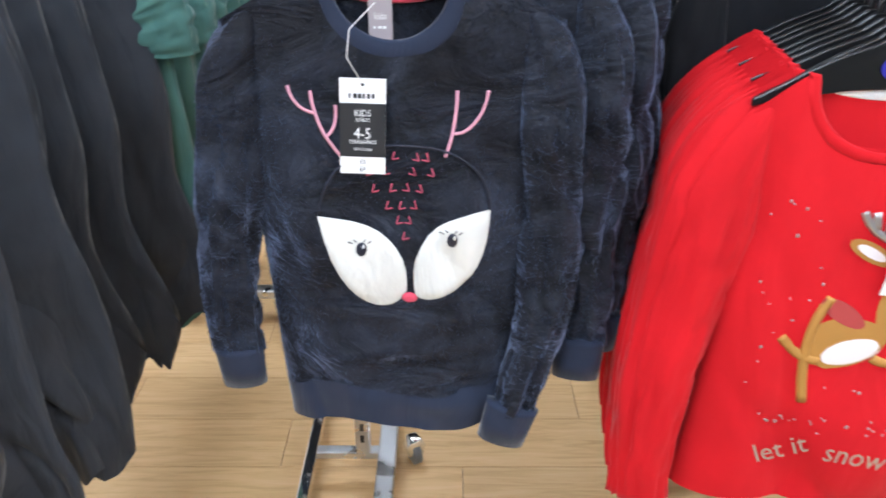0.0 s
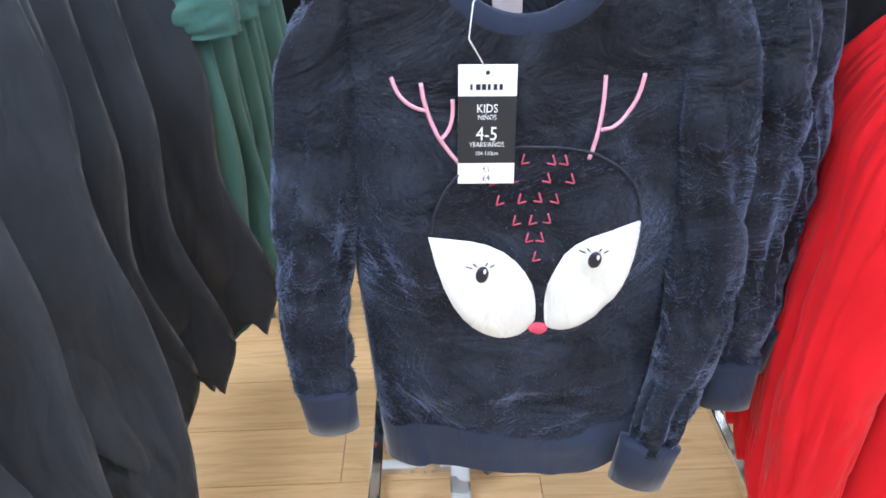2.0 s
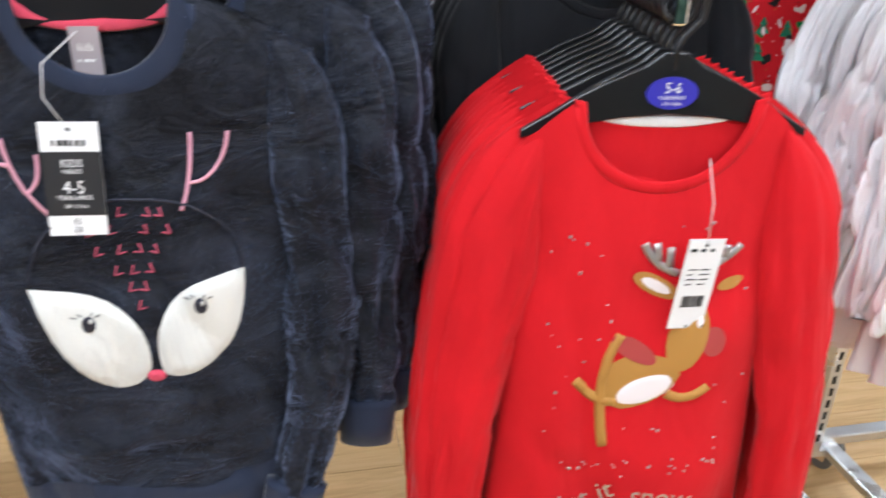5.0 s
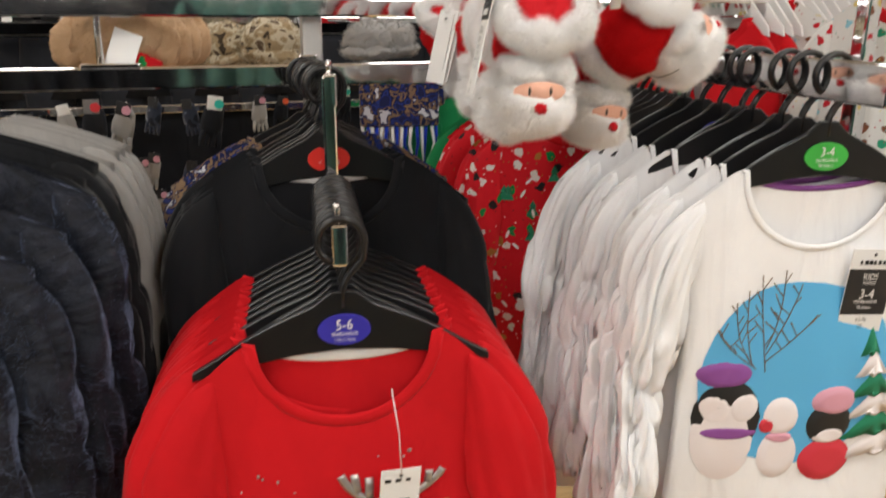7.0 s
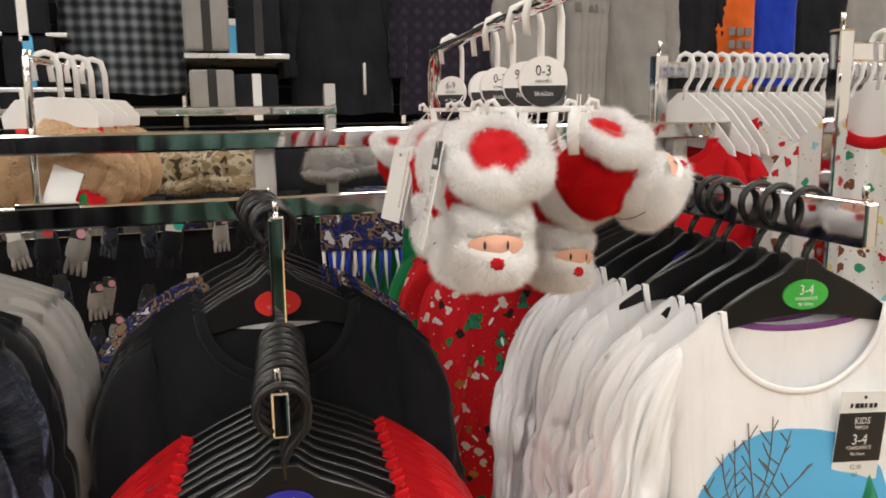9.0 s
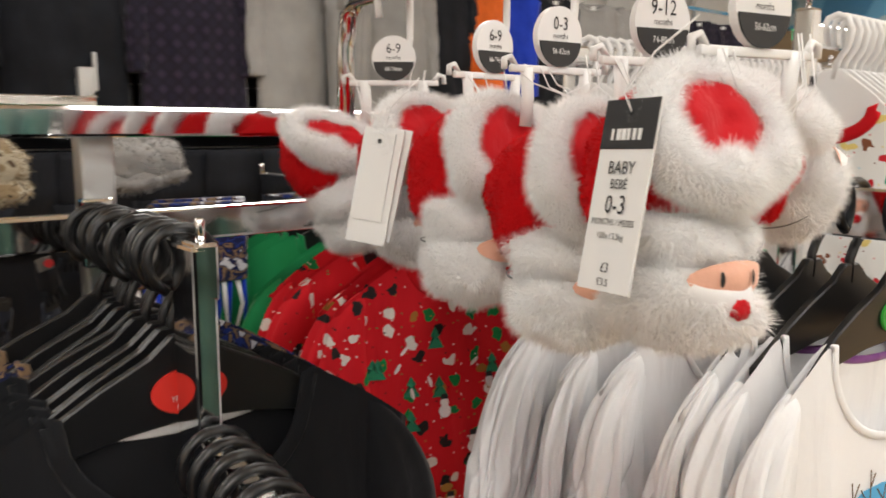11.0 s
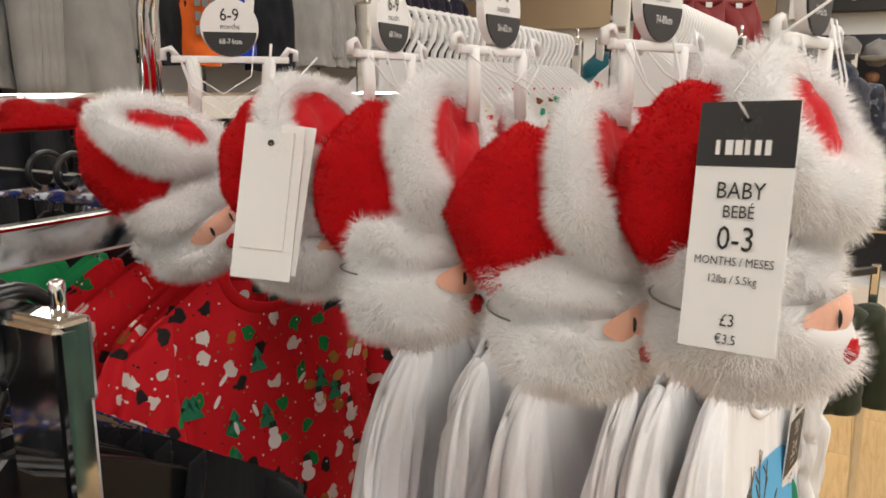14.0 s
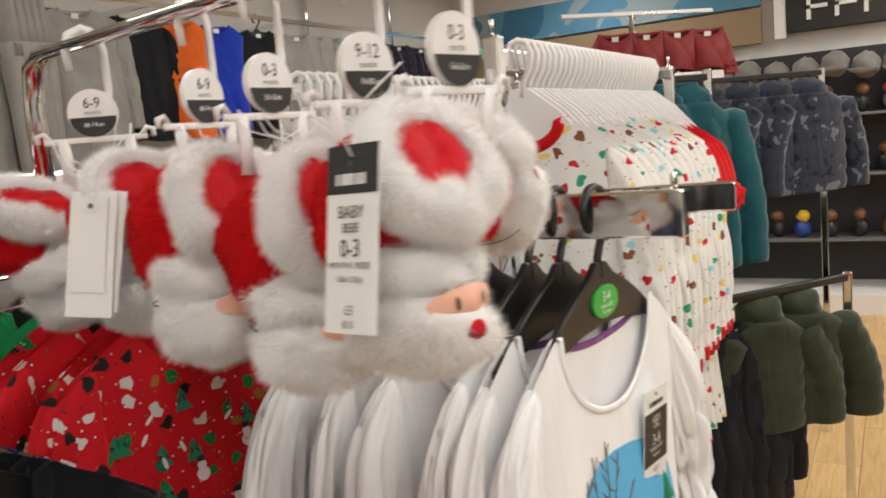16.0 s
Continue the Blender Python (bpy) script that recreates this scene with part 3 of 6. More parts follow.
def sleeve(top, side, length, r0, r1, out, fwd, seed, n=28, m=36, bend=0.0, puff=0.0, crease=0.16):
    """A set-in sleeve: its outer edge carries the shoulder line on, its inner edge starts at the armhole."""
    zs = top.ztop(top.sh)
    xe = top.sh - r0 * 0.72 + out
    ze = top.ztop(top.sh - r0 * 0.72) - r0 * 0.42 - length
    a0 = Vector((top.sh * 0.78, 0, top.ztop(top.sh * 0.78) - 0.004))
    a1 = Vector((top.sh + 0.018 + puff, 0, zs + 0.004 + puff))
    x2 = top.sh + 0.012 + max(out, 0.05) * 0.4
    a2 = Vector((x2, 0, zs - 0.085))
    b0 = a0 - Vector((0.004, 0, 0.03))
    b1 = Vector((top.sh * 0.74, 0, zs - 0.08))
    b2 = Vector((x2 - r0 * 1.45, 0, zs - 0.15))
    oe, ie = Vector((xe + r1, 0, ze)), Vector((xe - r1, 0, ze))
    cut = 0.22

    def edge(k, p0, p1, p2, e):
        if k < cut:
            t = k / cut
            return p0 * (1 - t) ** 2 + p1 * (2 * t * (1 - t)) + p2 * (t * t)
        t = (k - cut) / (1 - cut)
        q = p2.lerp(e, t)
        q.x += bend * math.sin(math.pi * t) + out * 0.16 * math.sin(math.pi * t)
        return q

    bm = bmesh.new()
    rings, pts, rad = [], [], []
    for i in range(m + 1):
        k = i / m
        o, q = edge(k, a0, a1, a2, oe), edge(k, b0, b1, b2, ie)
        c = (o + q) / 2
        half = (o - q) / 2
        c.y = -fwd * k ** 1.3
        r = half.length
        th = 0.010 + (0.58 * (r0 + (r1 - r0) * k) - 0.010) * min(1, k / 0.3) ** 0.7
        slack = noise.noise(Vector((k * 3.2, seed * 1.3, 2.0)))
        c.y += crease * 0.05 * slack * min(1, k * 3)
        c.x += crease * 0.03 * noise.noise(Vector((k * 4.1, seed * 2.1, 5.0))) * min(1, k * 3)
        th *= 1 + crease * 0.9 * noise.noise(Vector((k * 4.5, seed * 0.7, 9.0)))
        ring = []
        for a in range(n):
            w = 2 * math.pi * a / n
            cw, sw = math.cos(w), math.sin(w)
            p = c + half * cw + Vector((0, th * sw, 0))
            nrm = (half.normalized() * cw + Vector((0, sw, 0))).normalized()
            pull = max(0.0, 1 - 2.4 * abs(noise.noise(Vector((cw * 1.5 + seed, sw * 1.5 + k * 2.2, k * 5.5 + 0.8 * cw))))) ** 2
            long_ = max(0.0, 1 - 2.2 * abs(noise.noise(Vector((cw * 2.6, sw * 2.6 + seed * 2, k * 1.7))))) ** 2
            fine = noise.noise(Vector((cw * 4 + 3, sw * 4 + seed, k * 9)))
            d = -crease * 0.075 * (0.7 * pull + 0.8 * long_) * min(1, k * 4) + crease * 0.012 * fine * min(1, k * 6)
            if puff:
                d += 0.0042 * (0.75 + noise.noise(Vector((cw * 2, sw * 2, seed * 3)))) * math.sin(12 * w + seed + 2 * noise.noise(Vector((cw, seed, sw)))) * math.exp(-((k - 0.2) / 0.12) ** 2)
            p = p + nrm * d
            p.x *= side
            ring.append(bm.verts.new(p))
        rings.append(ring)
        pts.append(Vector((side * c.x, c.y, c.z)))
        rad.append((r, th))
    for g0, g1 in zip(rings, rings[1:]):
        for a in range(n):
            bm.faces.new((g0[a], g0[(a + 1) % n], g1[(a + 1) % n], g1[a]))
    bm.faces.new(rings[0])
    bm.faces.new(rings[-1])
    return bm, pts, rad


def make_top(name, top, label, category, group, body_mat, sleeve_kw=None, band=None, cuff=0.0, hemband=0.0, band_mat=None, m=None, res=(44, 34), back_band=None, pile=0):
    g = thing(name, label, category, group, m=m)
    v1 = 1 - hemband
    part("body", fluff(top.body(*res, 0, v1), pile * 3, 0.005, 0.0006, 5, 0.5, None, 0.5) if pile else top.body(*res, 0, v1), body_mat, g)
    if hemband:
        part("hem_band", top.body(res[0], 5, v1 - 0.005, 1.0, 0.002), band_mat, g, "ribbed hem band")
    if band:
        part("neckband", top.neckband(band, True, back_band is None), band_mat or body_mat, g)
        if back_band:
            part("back_neck_tape", top.neckband(band, False, True), back_band, g)
    if sleeve_kw:
        for side in (-1, 1):
            kw = dict(sleeve_kw[0 if side < 0 else 1] if isinstance(sleeve_kw, tuple) else sleeve_kw)
            kw["seed"] = top.seed + side
            bm, pts, rad = sleeve(top, side, **kw)
            sl = part("sleeve", fluff(bm, pile, 0.005, 0.0006, 6, 0.5, None, 0.5) if pile else bm, body_mat, g)
            if cuff:
                d = (pts[-1] - pts[-2]).normalized()
                r = rad[-1]
                part("cuff", tube(bmesh.new(), [pts[-1] - d * 0.006, pts[-1] + d * 0.004, pts[-1] + d * cuff * 0.5, pts[-1] + d * cuff, pts[-1] + d * cuff * 0.98],
                                  [(r[0] * 0.9, r[1] * 0.9), (r[0] * 0.88, r[1] * 0.88), (r[0] * 0.84, r[1] * 0.84), (r[0] * 0.8, r[1] * 0.8), (r[0] * 0.6, r[1] * 0.6)], 18, (0, 1, 0), True), band_mat, sl, "ribbed cuff")
    return g


def decal(name, top, outline, material, parent, lift=0.003, rings=5, centre=None, label=""):
    """A flat patch on the front of a top; outline in x, z about its middle."""
    cx = centre[0] if centre else sum(p[0] for p in outline) / len(outline)
    cz = centre[1] if centre else sum(p[1] for p in outline) / len(outline)
    bm = bmesh.new()
    c = bm.verts.new(top.on(cx, cz, lift))
    prev = None
    for k in range(1, rings + 1):
        f = k / rings
        lf = lift * (0.2 if k == rings and lift > 0.0025 else 1)
        ring = [bm.verts.new(top.on(cx + (x - cx) * f, cz + (z - cz) * f, lf)) for x, z in outline]
        n = len(ring)
        for i in range(n):
            if prev is None:
                bm.faces.new((c, ring[i], ring[(i + 1) % n]))
            else:
                bm.faces.new((prev[i], ring[i], ring[(i + 1) % n], prev[(i + 1) % n]))
        prev = ring
    return part(name, bm, material, parent, label)


def oval(cx, cz, a, b, turn=0.0, n=20):
    ct, st = math.cos(radians(turn)), math.sin(radians(turn))
    return [(cx + a * math.cos(w) * ct - b * math.sin(w) * st, cz + a * math.cos(w) * st + b * math.sin(w) * ct) for w in [2 * math.pi * i / n for i in range(n)]]


def stitch(name, top, lines, r, material, parent, lift=0.001, label=""):
    """Raised thread along lines in x, z on the front of a top."""
    bm = bmesh.new()
    for ln in lines:
        pts = []
        for (x0, z0), (x1, z1) in zip(ln, ln[1:]):
            pts += [(x0 + (x1 - x0) * k / 3, z0 + (z1 - z0) * k / 3) for k in range(3)]
        pts.append(ln[-1])
        tube(bm, [top.on(x, z, lift) for x, z in pts], [(r, r * 0.6)] * len(pts), 6, (0, 1, 0))
    return part(name, bm, material, parent, label)


def bez(a, b, c, n=7):
    return [((1 - t) ** 2 * a[0] + 2 * t * (1 - t) * b[0] + t * t * c[0], (1 - t) ** 2 * a[1] + 2 * t * (1 - t) * b[1] + t * t * c[1]) for t in [i / n for i in range(n + 1)]]


# ---- swing tags ----
def bars(parent, x0, x1, z, h, n, material, y=-0.0016, seed=1):
    """Unreadable small print: plain bars."""
    rnd = random.Random(seed)
    bm = bmesh.new()
    w = (x1 - x0) / n
    for k in range(n):
        box(x0 + k * w, y - 0.0003, z - h / 2, x0 + k * w + w * rnd.uniform(0.35, 0.85), y + 0.0003, z + h / 2, 0, bm)
    return part("small_print", bm, material, parent, smooth=False)


def swing_tag(parent, m, w, h, lines, dark=None, head=None, logo=None, cord=None, label="printed card swing tag"):
    """A card tag whose top middle is the origin; dark, head: (top, bottom) of black zones; lines: words, z, size, white."""
    t = part("swing_tag", box(-w / 2, -0.0008, -h, w / 2, 0.0008, 0, 0.0003), CARD_W, parent, label, smooth=False)
    t.matrix_basis = m
    for zone in (dark, head):
        if zone:
            part("print_block", box(-w / 2, -0.0013, -zone[1], w / 2, -0.0009, -zone[0]), CARD_B, t, smooth=False)
    bm = bmesh.new()
    tube(bm, [(0, -0.0015, -0.008), (0, 0.0012, -0.008)], 0.0022, 12, (0, 0, 1))
    part("eyelet", bm, INK, t)
    if logo:
        bars(t, -w * 0.3, w * 0.3, -logo[0], logo[1], 6, CARD_W if logo[2] else INK)
    for words, z, size, wht in lines:
        text("lettering", words, size, CARD_W if wht else INK, t, pose(0, -0.0018, -z, 90))
    if cord:
        bm = bmesh.new()
        inv = m.inverted()
        tube(bm, [inv @ Vector(p) for p in cord], 0.0007, 6)
        part("cord", bm, WHITE_PL, t, "thin plastic cord")
    return t


# ---- navy plush sweatshirts ----
NT = Top(sh=0.225, W=0.206, hemW=0.182, zn=-0.125, slope=0.062, hem=-0.80, nr=0.09, nd=0.09, depth=0.062, fold=0.010, freq=13, seed=3, wave=0.020, sag=0.010)
NT.lower = -0.08
SL_L = dict(length=0.49, r0=0.075, r1=0.043, out=0.078, fwd=0.03, crease=0.2)
SL_R = dict(length=0.585, r0=0.078, r1=0.048, out=0.004, fwd=0.05, bend=0.035, crease=0.26)
SL_B = dict(length=0.52, r0=0.078, r1=0.046, out=0.045, fwd=0.03, crease=0.3)
navy = make_top("sweatshirt", NT, "navy plush sweatshirt with white applique and pink antler embroidery", "sweatshirt", "navy sweatshirts", NAVY, (SL_L, SL_R), 0.015, 0.06, 0.10, NAVY_RIB, pose(-0.065, 1.035, NAVY_Z), (72, 52), None, 16000)
petal = bez((-0.107, -0.357), (-0.0145, -0.3615), (0.008, -0.42)) + bez((0.008, -0.42), (0.016, -0.445), (0.013, -0.472))[1:] + bez((0.013, -0.472), (0.0, -0.503), (-0.03, -0.50))[1:] + bez((-0.03, -0.50), (-0.085, -0.49), (-0.107, -0.357))[1:-1]
decal("applique", NT, petal, CREAM, navy, 0.005, 7, (-0.045, -0.43), "cream fleece applique patch")
petal = bez((0.131, -0.352), (0.05, -0.352), (0.027, -0.42)) + bez((0.027, -0.42), (0.020, -0.45), (0.026, -0.482))[1:] + bez((0.026, -0.482), (0.05, -0.497), (0.085, -0.474))[1:] + bez((0.085, -0.474), (0.128, -0.445), (0.131, -0.352))[1:-1]
decal("applique", NT, petal, CREAM, navy, 0.005, 7, (0.072, -0.42), "cream fleece applique patch")
for ex, ez in ((-0.048, -0.405), (0.078, -0.391)):
    decal("applique_spot", NT, oval(ex, ez, 0.0095, 0.0145, -6), DARK_EYE, navy, 0.0068, 3)
    decal("applique_glint", NT, oval(ex + 0.003, ez + 0.005, 0.003, 0.006, -6), CREAM, navy, 0.0078, 2)
    stitch("lash_stitching", NT, [[(ex + 0.010 * k - 0.001, ez + 0.014 - abs(k) * 0.004), (ex + 0.016 * k - 0.002, ez + 0.019 - abs(k) * 0.006)] for k in (-1, -0.5, 0.5, 1)], 0.0008, DARK_EYE, navy, 0.006)
decal("coral_spot", NT, oval(0.017, -0.484, 0.0115, 0.0085), NOSE, navy, 0.0062, 3, label="coral felt spot")
stitch("antler_embroidery", NT, [bez((-0.137, -0.183), (-0.131, -0.213), (-0.103, -0.217)), bez((-0.107, -0.188), (-0.103, -0.238), (-0.069, -0.276)), bez((-0.075, -0.207), (-0.073, -0.237), (-0.088, -0.247))], 0.0023, PINK, navy, 0.0022, "pink embroidered branch lines")
stitch("antler_embroidery", NT, [bez((0.084, -0.191), (0.083, -0.24), (0.068, -0.276)), bez((0.125, -0.191), (0.117, -0.242), (0.080, -0.246))], 0.0023, PINK, navy, 0.0022, "pink embroidered branch lines")
stitch("outline_seam", NT, [bez((-0.104, -0.352), (-0.09, -0.26), (0.015, -0.262), 12) + bez((0.015, -0.262), (0.125, -0.26), (0.130, -0.352), 12)[1:]], 0.0017, DARK_EYE, navy, 0.0036)
ticks = []
for rowz, xs in ((-0.277, (0.0, 0.030, 0.043)), (-0.297, (-0.035, -0.012, 0.025, 0.050)), (-0.320, (-0.028, -0.004, 0.016, 0.034)), (-0.344, (-0.010, 0.008, 0.026)), (-0.364, (0.004, 0.018)), (-0.386, (0.012,))):
    for q in xs:
        sd = 1 if q > 0.012 else -1
        ticks += [[(q, rowz + 0.006), (q + 0.003 * sd, rowz - 0.005)], [(q + 0.003 * sd, rowz - 0.005), (q - 0.006 * sd, rowz - 0.003)]]
stitch("tick_stitching", NT, ticks, 0.0010, ROSE, navy, 0.0018, "rose red tick stitches")
for cx in (-0.0155,):
    nl = part("neck_label", box(cx - 0.0155, 0.000, -0.212, cx + 0.0155, 0.0012, -0.160, 0.0004), mat("grey_satin", (0.34, 0.30, 0.31), 0.5), navy, "grey satin neck label", smooth=False)
    text("lettering", "kids", 0.012, CARD_W, nl, pose(cx, -0.0008, -0.182, 90))
    bars(nl, cx - 0.009, cx + 0.009, -0.196, 0.003, 3, CARD_W, -0.0004)
bm = bmesh.new()
tube(bm, [(0.086 * math.cos(math.pi * i / 16), 0.001 + 0.003 * math.sin(math.pi * i / 16), -0.130 - 0.028 * math.sin(math.pi * i / 16)) for i in range(17)], [(0.009, 0.003)] * 17, 8)
part("neck_tape", bm, NOSE, navy, "coral neck tape")
ty = NT.on(-0.038, -0.17).y - 0.012
swing_tag(navy, pose(-0.038, ty, -0.252, -7, 2, 0), 0.06, 0.126, (("KIDS", 0.045, 0.0125, True), ("NIÑOS", 0.054, 0.0075, True), ("4-5", 0.072, 0.0205, True), ("YEARS/AÑOS", 0.083, 0.0075, True), ("104-110cm", 0.0925, 0.0065, True), ("€5", 0.110, 0.0085, False), ("£4", 0.1195, 0.0095, False)),
          (0.032, 0.103), None, (0.0225, 0.006, False), [(-0.038, ty - 0.0015, -0.26), (-0.057, ty - 0.002, -0.225), (-0.052, ty, -0.19), (-0.022, 0.0, -0.165)])
for i, (nx, ny, yaw) in enumerate(((0.005, 1.085, -6), (0.04, 1.13, -9), (0.07, 1.175, -7))):
    t = Top(sh=0.225, W=0.20, hemW=0.18, zn=-0.125, slope=0.062, hem=-0.78, nr=0.09, nd=0.09, depth=0.05, fold=0.012, freq=13, seed=5 + i)
    make_top("sweatshirt", t, "navy plush sweatshirt hanging behind another", "sweatshirt", "navy sweatshirts", NAVY, SL_B, 0.014, 0.06, 0.10, NAVY_RIB, pose(nx, ny, NAVY_Z + 0.03 * (i + 1), 0, 0, yaw), (44, 32), None, 6000 if i == 0 else 2500)

# ---- red tops ----
RT = Top(sh=0.192, W=0.166, hemW=0.20, zn=-0.132, slope=0.075, hem=-0.80, nr=0.110, nd=0.105, depth=0.038, fold=0.011, freq=10, seed=9)
RT.lower = -0.066
RSL = dict(length=0.64, r0=0.07, r1=0.042, out=0.10, fwd=0.03, crease=0.13, n=36, m=50)
red = make_top("long_sleeved_top", RT, "red jersey long-sleeved top with a printed figure and glitter dots", "top", "red tops", RED, RSL, 0.008, 0, 0, RED, pose(0.567, 0.955, LOW_Z + 0.026, 0, 0, -6), (50, 36), WHITE)
decal("print_body", RT, bez((-0.045, -0.415), (-0.01, -0.385), (0.05, -0.41)) + bez((0.055, -0.43), (0.038, -0.475), (-0.02, -0.482)) + bez((-0.045, -0.478), (-0.06, -0.45), (-0.045, -0.415))[1:-1], BROWN, red, 0.0016, 5, (0.0, -0.44), "caramel printed figure")
SCARF = mat("scarf_print", (0.36, 0.045, 0.04), 0.7)
decal("print_head", RT, oval(0.058, -0.375, 0.027, 0.050, -8), BROWN, red, 0.0018, 4)
decal("print_ear", RT, oval(0.008, -0.302, 0.034, 0.013, -28), BROWN, red, 0.0018, 4)
decal("print_ear", RT, oval(0.108, -0.302, 0.018, 0.008, 20), BROWN, red, 0.0018, 4)
decal("print_ear", RT, oval(0.008, -0.302, 0.022, 0.007, -28), PRINT_W, red, 0.0024, 4)
decal("print_belly", RT, oval(0.008, -0.452, 0.045, 0.022, 22), PRINT_W, red, 0.0026, 4, label="pale pink printed patch")
for ex in (0.05, 0.072):
    decal("print_spot", RT, oval(ex, -0.352, 0.006, 0.011), PRINT_W, red, 0.0028, 3)
    decal("print_spot", RT, oval(ex + 0.002, -0.357, 0.0025, 0.004), INK, red, 0.0033, 2)
decal("print_scarf", RT, oval(-0.012, -0.392, 0.036, 0.014, -32), SCARF, red, 0.0022, 4)
decal("print_scarf", RT, oval(0.094, -0.382, 0.017, 0.022, 12), SCARF, red, 0.0016, 4)
stitch("print_limb", RT, [bez((-0.03, -0.37), (-0.065, -0.42), (-0.04, -0.54)), bez((-0.03, -0.47), (-0.06, -0.47), (-0.086, -0.436)), bez((0.04, -0.46), (0.07, -0.48), (0.098, -0.452))], 0.0075, BROWN, red, 0.0005)
stitch("glitter_antler", RT, [bez((-0.012, -0.245), (0.0, -0.275), (0.034, -0.285)), [(0.004, -0.245), (0.008, -0.268)], [(0.022, -0.25), (0.022, -0.276)]], 0.0055, SILVER, red, 0.0008, "silver glitter antler")
stitch("glitter_antler", RT, [bez((0.115, -0.25), (0.10, -0.272), (0.072, -0.28)), [(0.098, -0.25), (0.096, -0.266)]], 0.0055, SILVER, red, 0.0008, "silver glitter antler")
rnd = random.Random(7)
bm = bmesh.new()
for k in range(70):
    q = Vector((rnd.uniform(-0.13, 0.17), 0, rnd.uniform(-0.20, -0.56)))
    if k > 40:
        q = Vector((rnd.uniform(-0.10, 0.13), 0, -0.575 + rnd.gauss(0, 0.006)))
    if abs(q.x - 0.03) < 0.07 and -0.48 < q.z < -0.24:
        continue
    ball(rnd.uniform(0.0012, 0.0034), 0.0007, rnd.uniform(0.0012, 0.0034), RT.on(q.x, q.z, 0.001), 1, bm=bm)
part("glitter_dots", bm, SILVER, red, "silver glitter dots")["kind"] = "stuff"
for n, (wd, wx, wz, wr) in enumerate((("let it", -0.055, -0.628, 22), ("snow", 0.045, -0.618, -8))):
    p = RT.on(wx, wz, 0.014)
    text("glitter_lettering", wd, 0.05, SILVER, red, pose(p.x, p.y, p.z, 90, 0, 0) @ pose(0, 0, 0, 0, 0, wr))
rt_y = RT.on(0.06, -0.28).y - 0.012
swing_tag(red, pose(0.06, rt_y, -0.298, 2, 4, 8), 0.05, 0.128, (), None, None, None, [(0.06, rt_y - 0.001, -0.305), (0.058, rt_y, -0.25), (0.052, -0.02, -0.20)], "plain white card tag with barcode")
tg = red.children[-1]
bars(tg, -0.015, 0.016, -0.088, 0.016, 14, INK, -0.0012, 3)
for k in range(4):
    bars(tg, -0.017, 0.017, -0.042 - 0.007 * k, 0.0014, 2, INK, -0.0012, k)
bars(tg, -0.02, 0.02, -0.015, 0.004, 3, INK, -0.0012, 9)
nlab = part("neck_label", box(0.03, 0.010, -0.195, 0.046, 0.0115, -0.178, 0.0003), CARD_W, red, "small white neck label", smooth=False)
nlab = part("neck_label", box(-0.02, 0.010, -0.192, 0.026, 0.0115, -0.182, 0.0003), CARD_B, red, "small printed neck label", smooth=False)
rh = black_hanger(BLUE_L, (("5-6", -0.102, 0.018), ("YEARS/AÑOS", -0.113, 0.0065), ("110-116cm", -0.120, 0.0065)), 0.15, 1.17)
rh.matrix_basis = pose(0.567, 0.957, LOW_Z + 0.026, 0, 0, -6)
plain_h = black_hanger()
wide_h = black_hanger(None, (), 0.15, 1.17)
wide_h.matrix_basis = pose(0.572, 1.003, LOW_Z + 0.026, 0, 0, -5)
plain_h.matrix_basis = pose(0.57, 0.985, LOW_Z + 0.026, 0, 0, -4)
red2 = None
for i in range(9):
    yy = 0.977 + 0.0265 * i
    xx = 0.567 + (yy - 0.955) * 0.124
    mm = pose(xx, yy, LOW_Z + 0.026, 0, 0, -4 + 2.0 * math.sin(i * 2.1))
    if i < 2:
        t = Top(sh=0.212, W=0.176, hemW=0.20, zn=-0.132, slope=0.062, hem=-0.78, nr=0.124, nd=0.105, depth=0.03, fold=0.008, freq=12, seed=21 + i * 5)
        red2 = make_top("long_sleeved_top", t, "plain-backed red jersey long-sleeved top behind another", "top", "red tops", RED, RSL, 0.008, 0, 0, RED, mm, (36, 24), WHITE)
    else:
        copy_thing(red2, mm)
    if i > 1:
        copy_thing(wide_h, mm)

for k, (nx, ny, yaw) in enumerate(((-0.06, 1.04, 0), (-0.03, 1.085, -6), (-0.005, 1.13, -9), (0.01, 1.175, -7))):
    copy_thing(plain_h, pose(nx, ny, NAVY_Z + 0.025 * k, 0, 0, yaw))

# ---- black tops and blue printed tops on the upper step ----
BT = Top(sh=0.215, W=0.185, hemW=0.195, zn=-0.127, slope=0.072, hem=-0.72, nr=0.104, nd=0.10, depth=0.03, fold=0.012, freq=12, seed=13)
BSL = dict(length=0.46, r0=0.07, r1=0.04, out=0.06, fwd=0.02, crease=0.2)
ZU = STEP_Z + 0.023
blk = make_top("long_sleeved_top", BT, "black jersey long-sleeved top with a white neck tape", "top", "black tops", BLACK, BSL, 0.008, 0, 0, BLACK, pose(0.602, 1.252, ZU, 0, 0, -3), (40, 30), WHITE)
bh = black_hanger(RED_L, (("4-5", -0.102, 0.018), ("YEARS/AÑOS", -0.113, 0.0065), ("104-110cm", -0.120, 0.0065)))
bh.matrix_basis = pose(0.602, 1.255, ZU, 0, 0, -3)
bh2 = black_hanger(BLUE_L, (("5-6", -0.102, 0.018), ("YEARS/AÑOS", -0.113, 0.0065), ("110-116cm", -0.120, 0.0065)))
bh2.matrix_basis = pose(0.602, 1.283, ZU, 0, 0, 2)
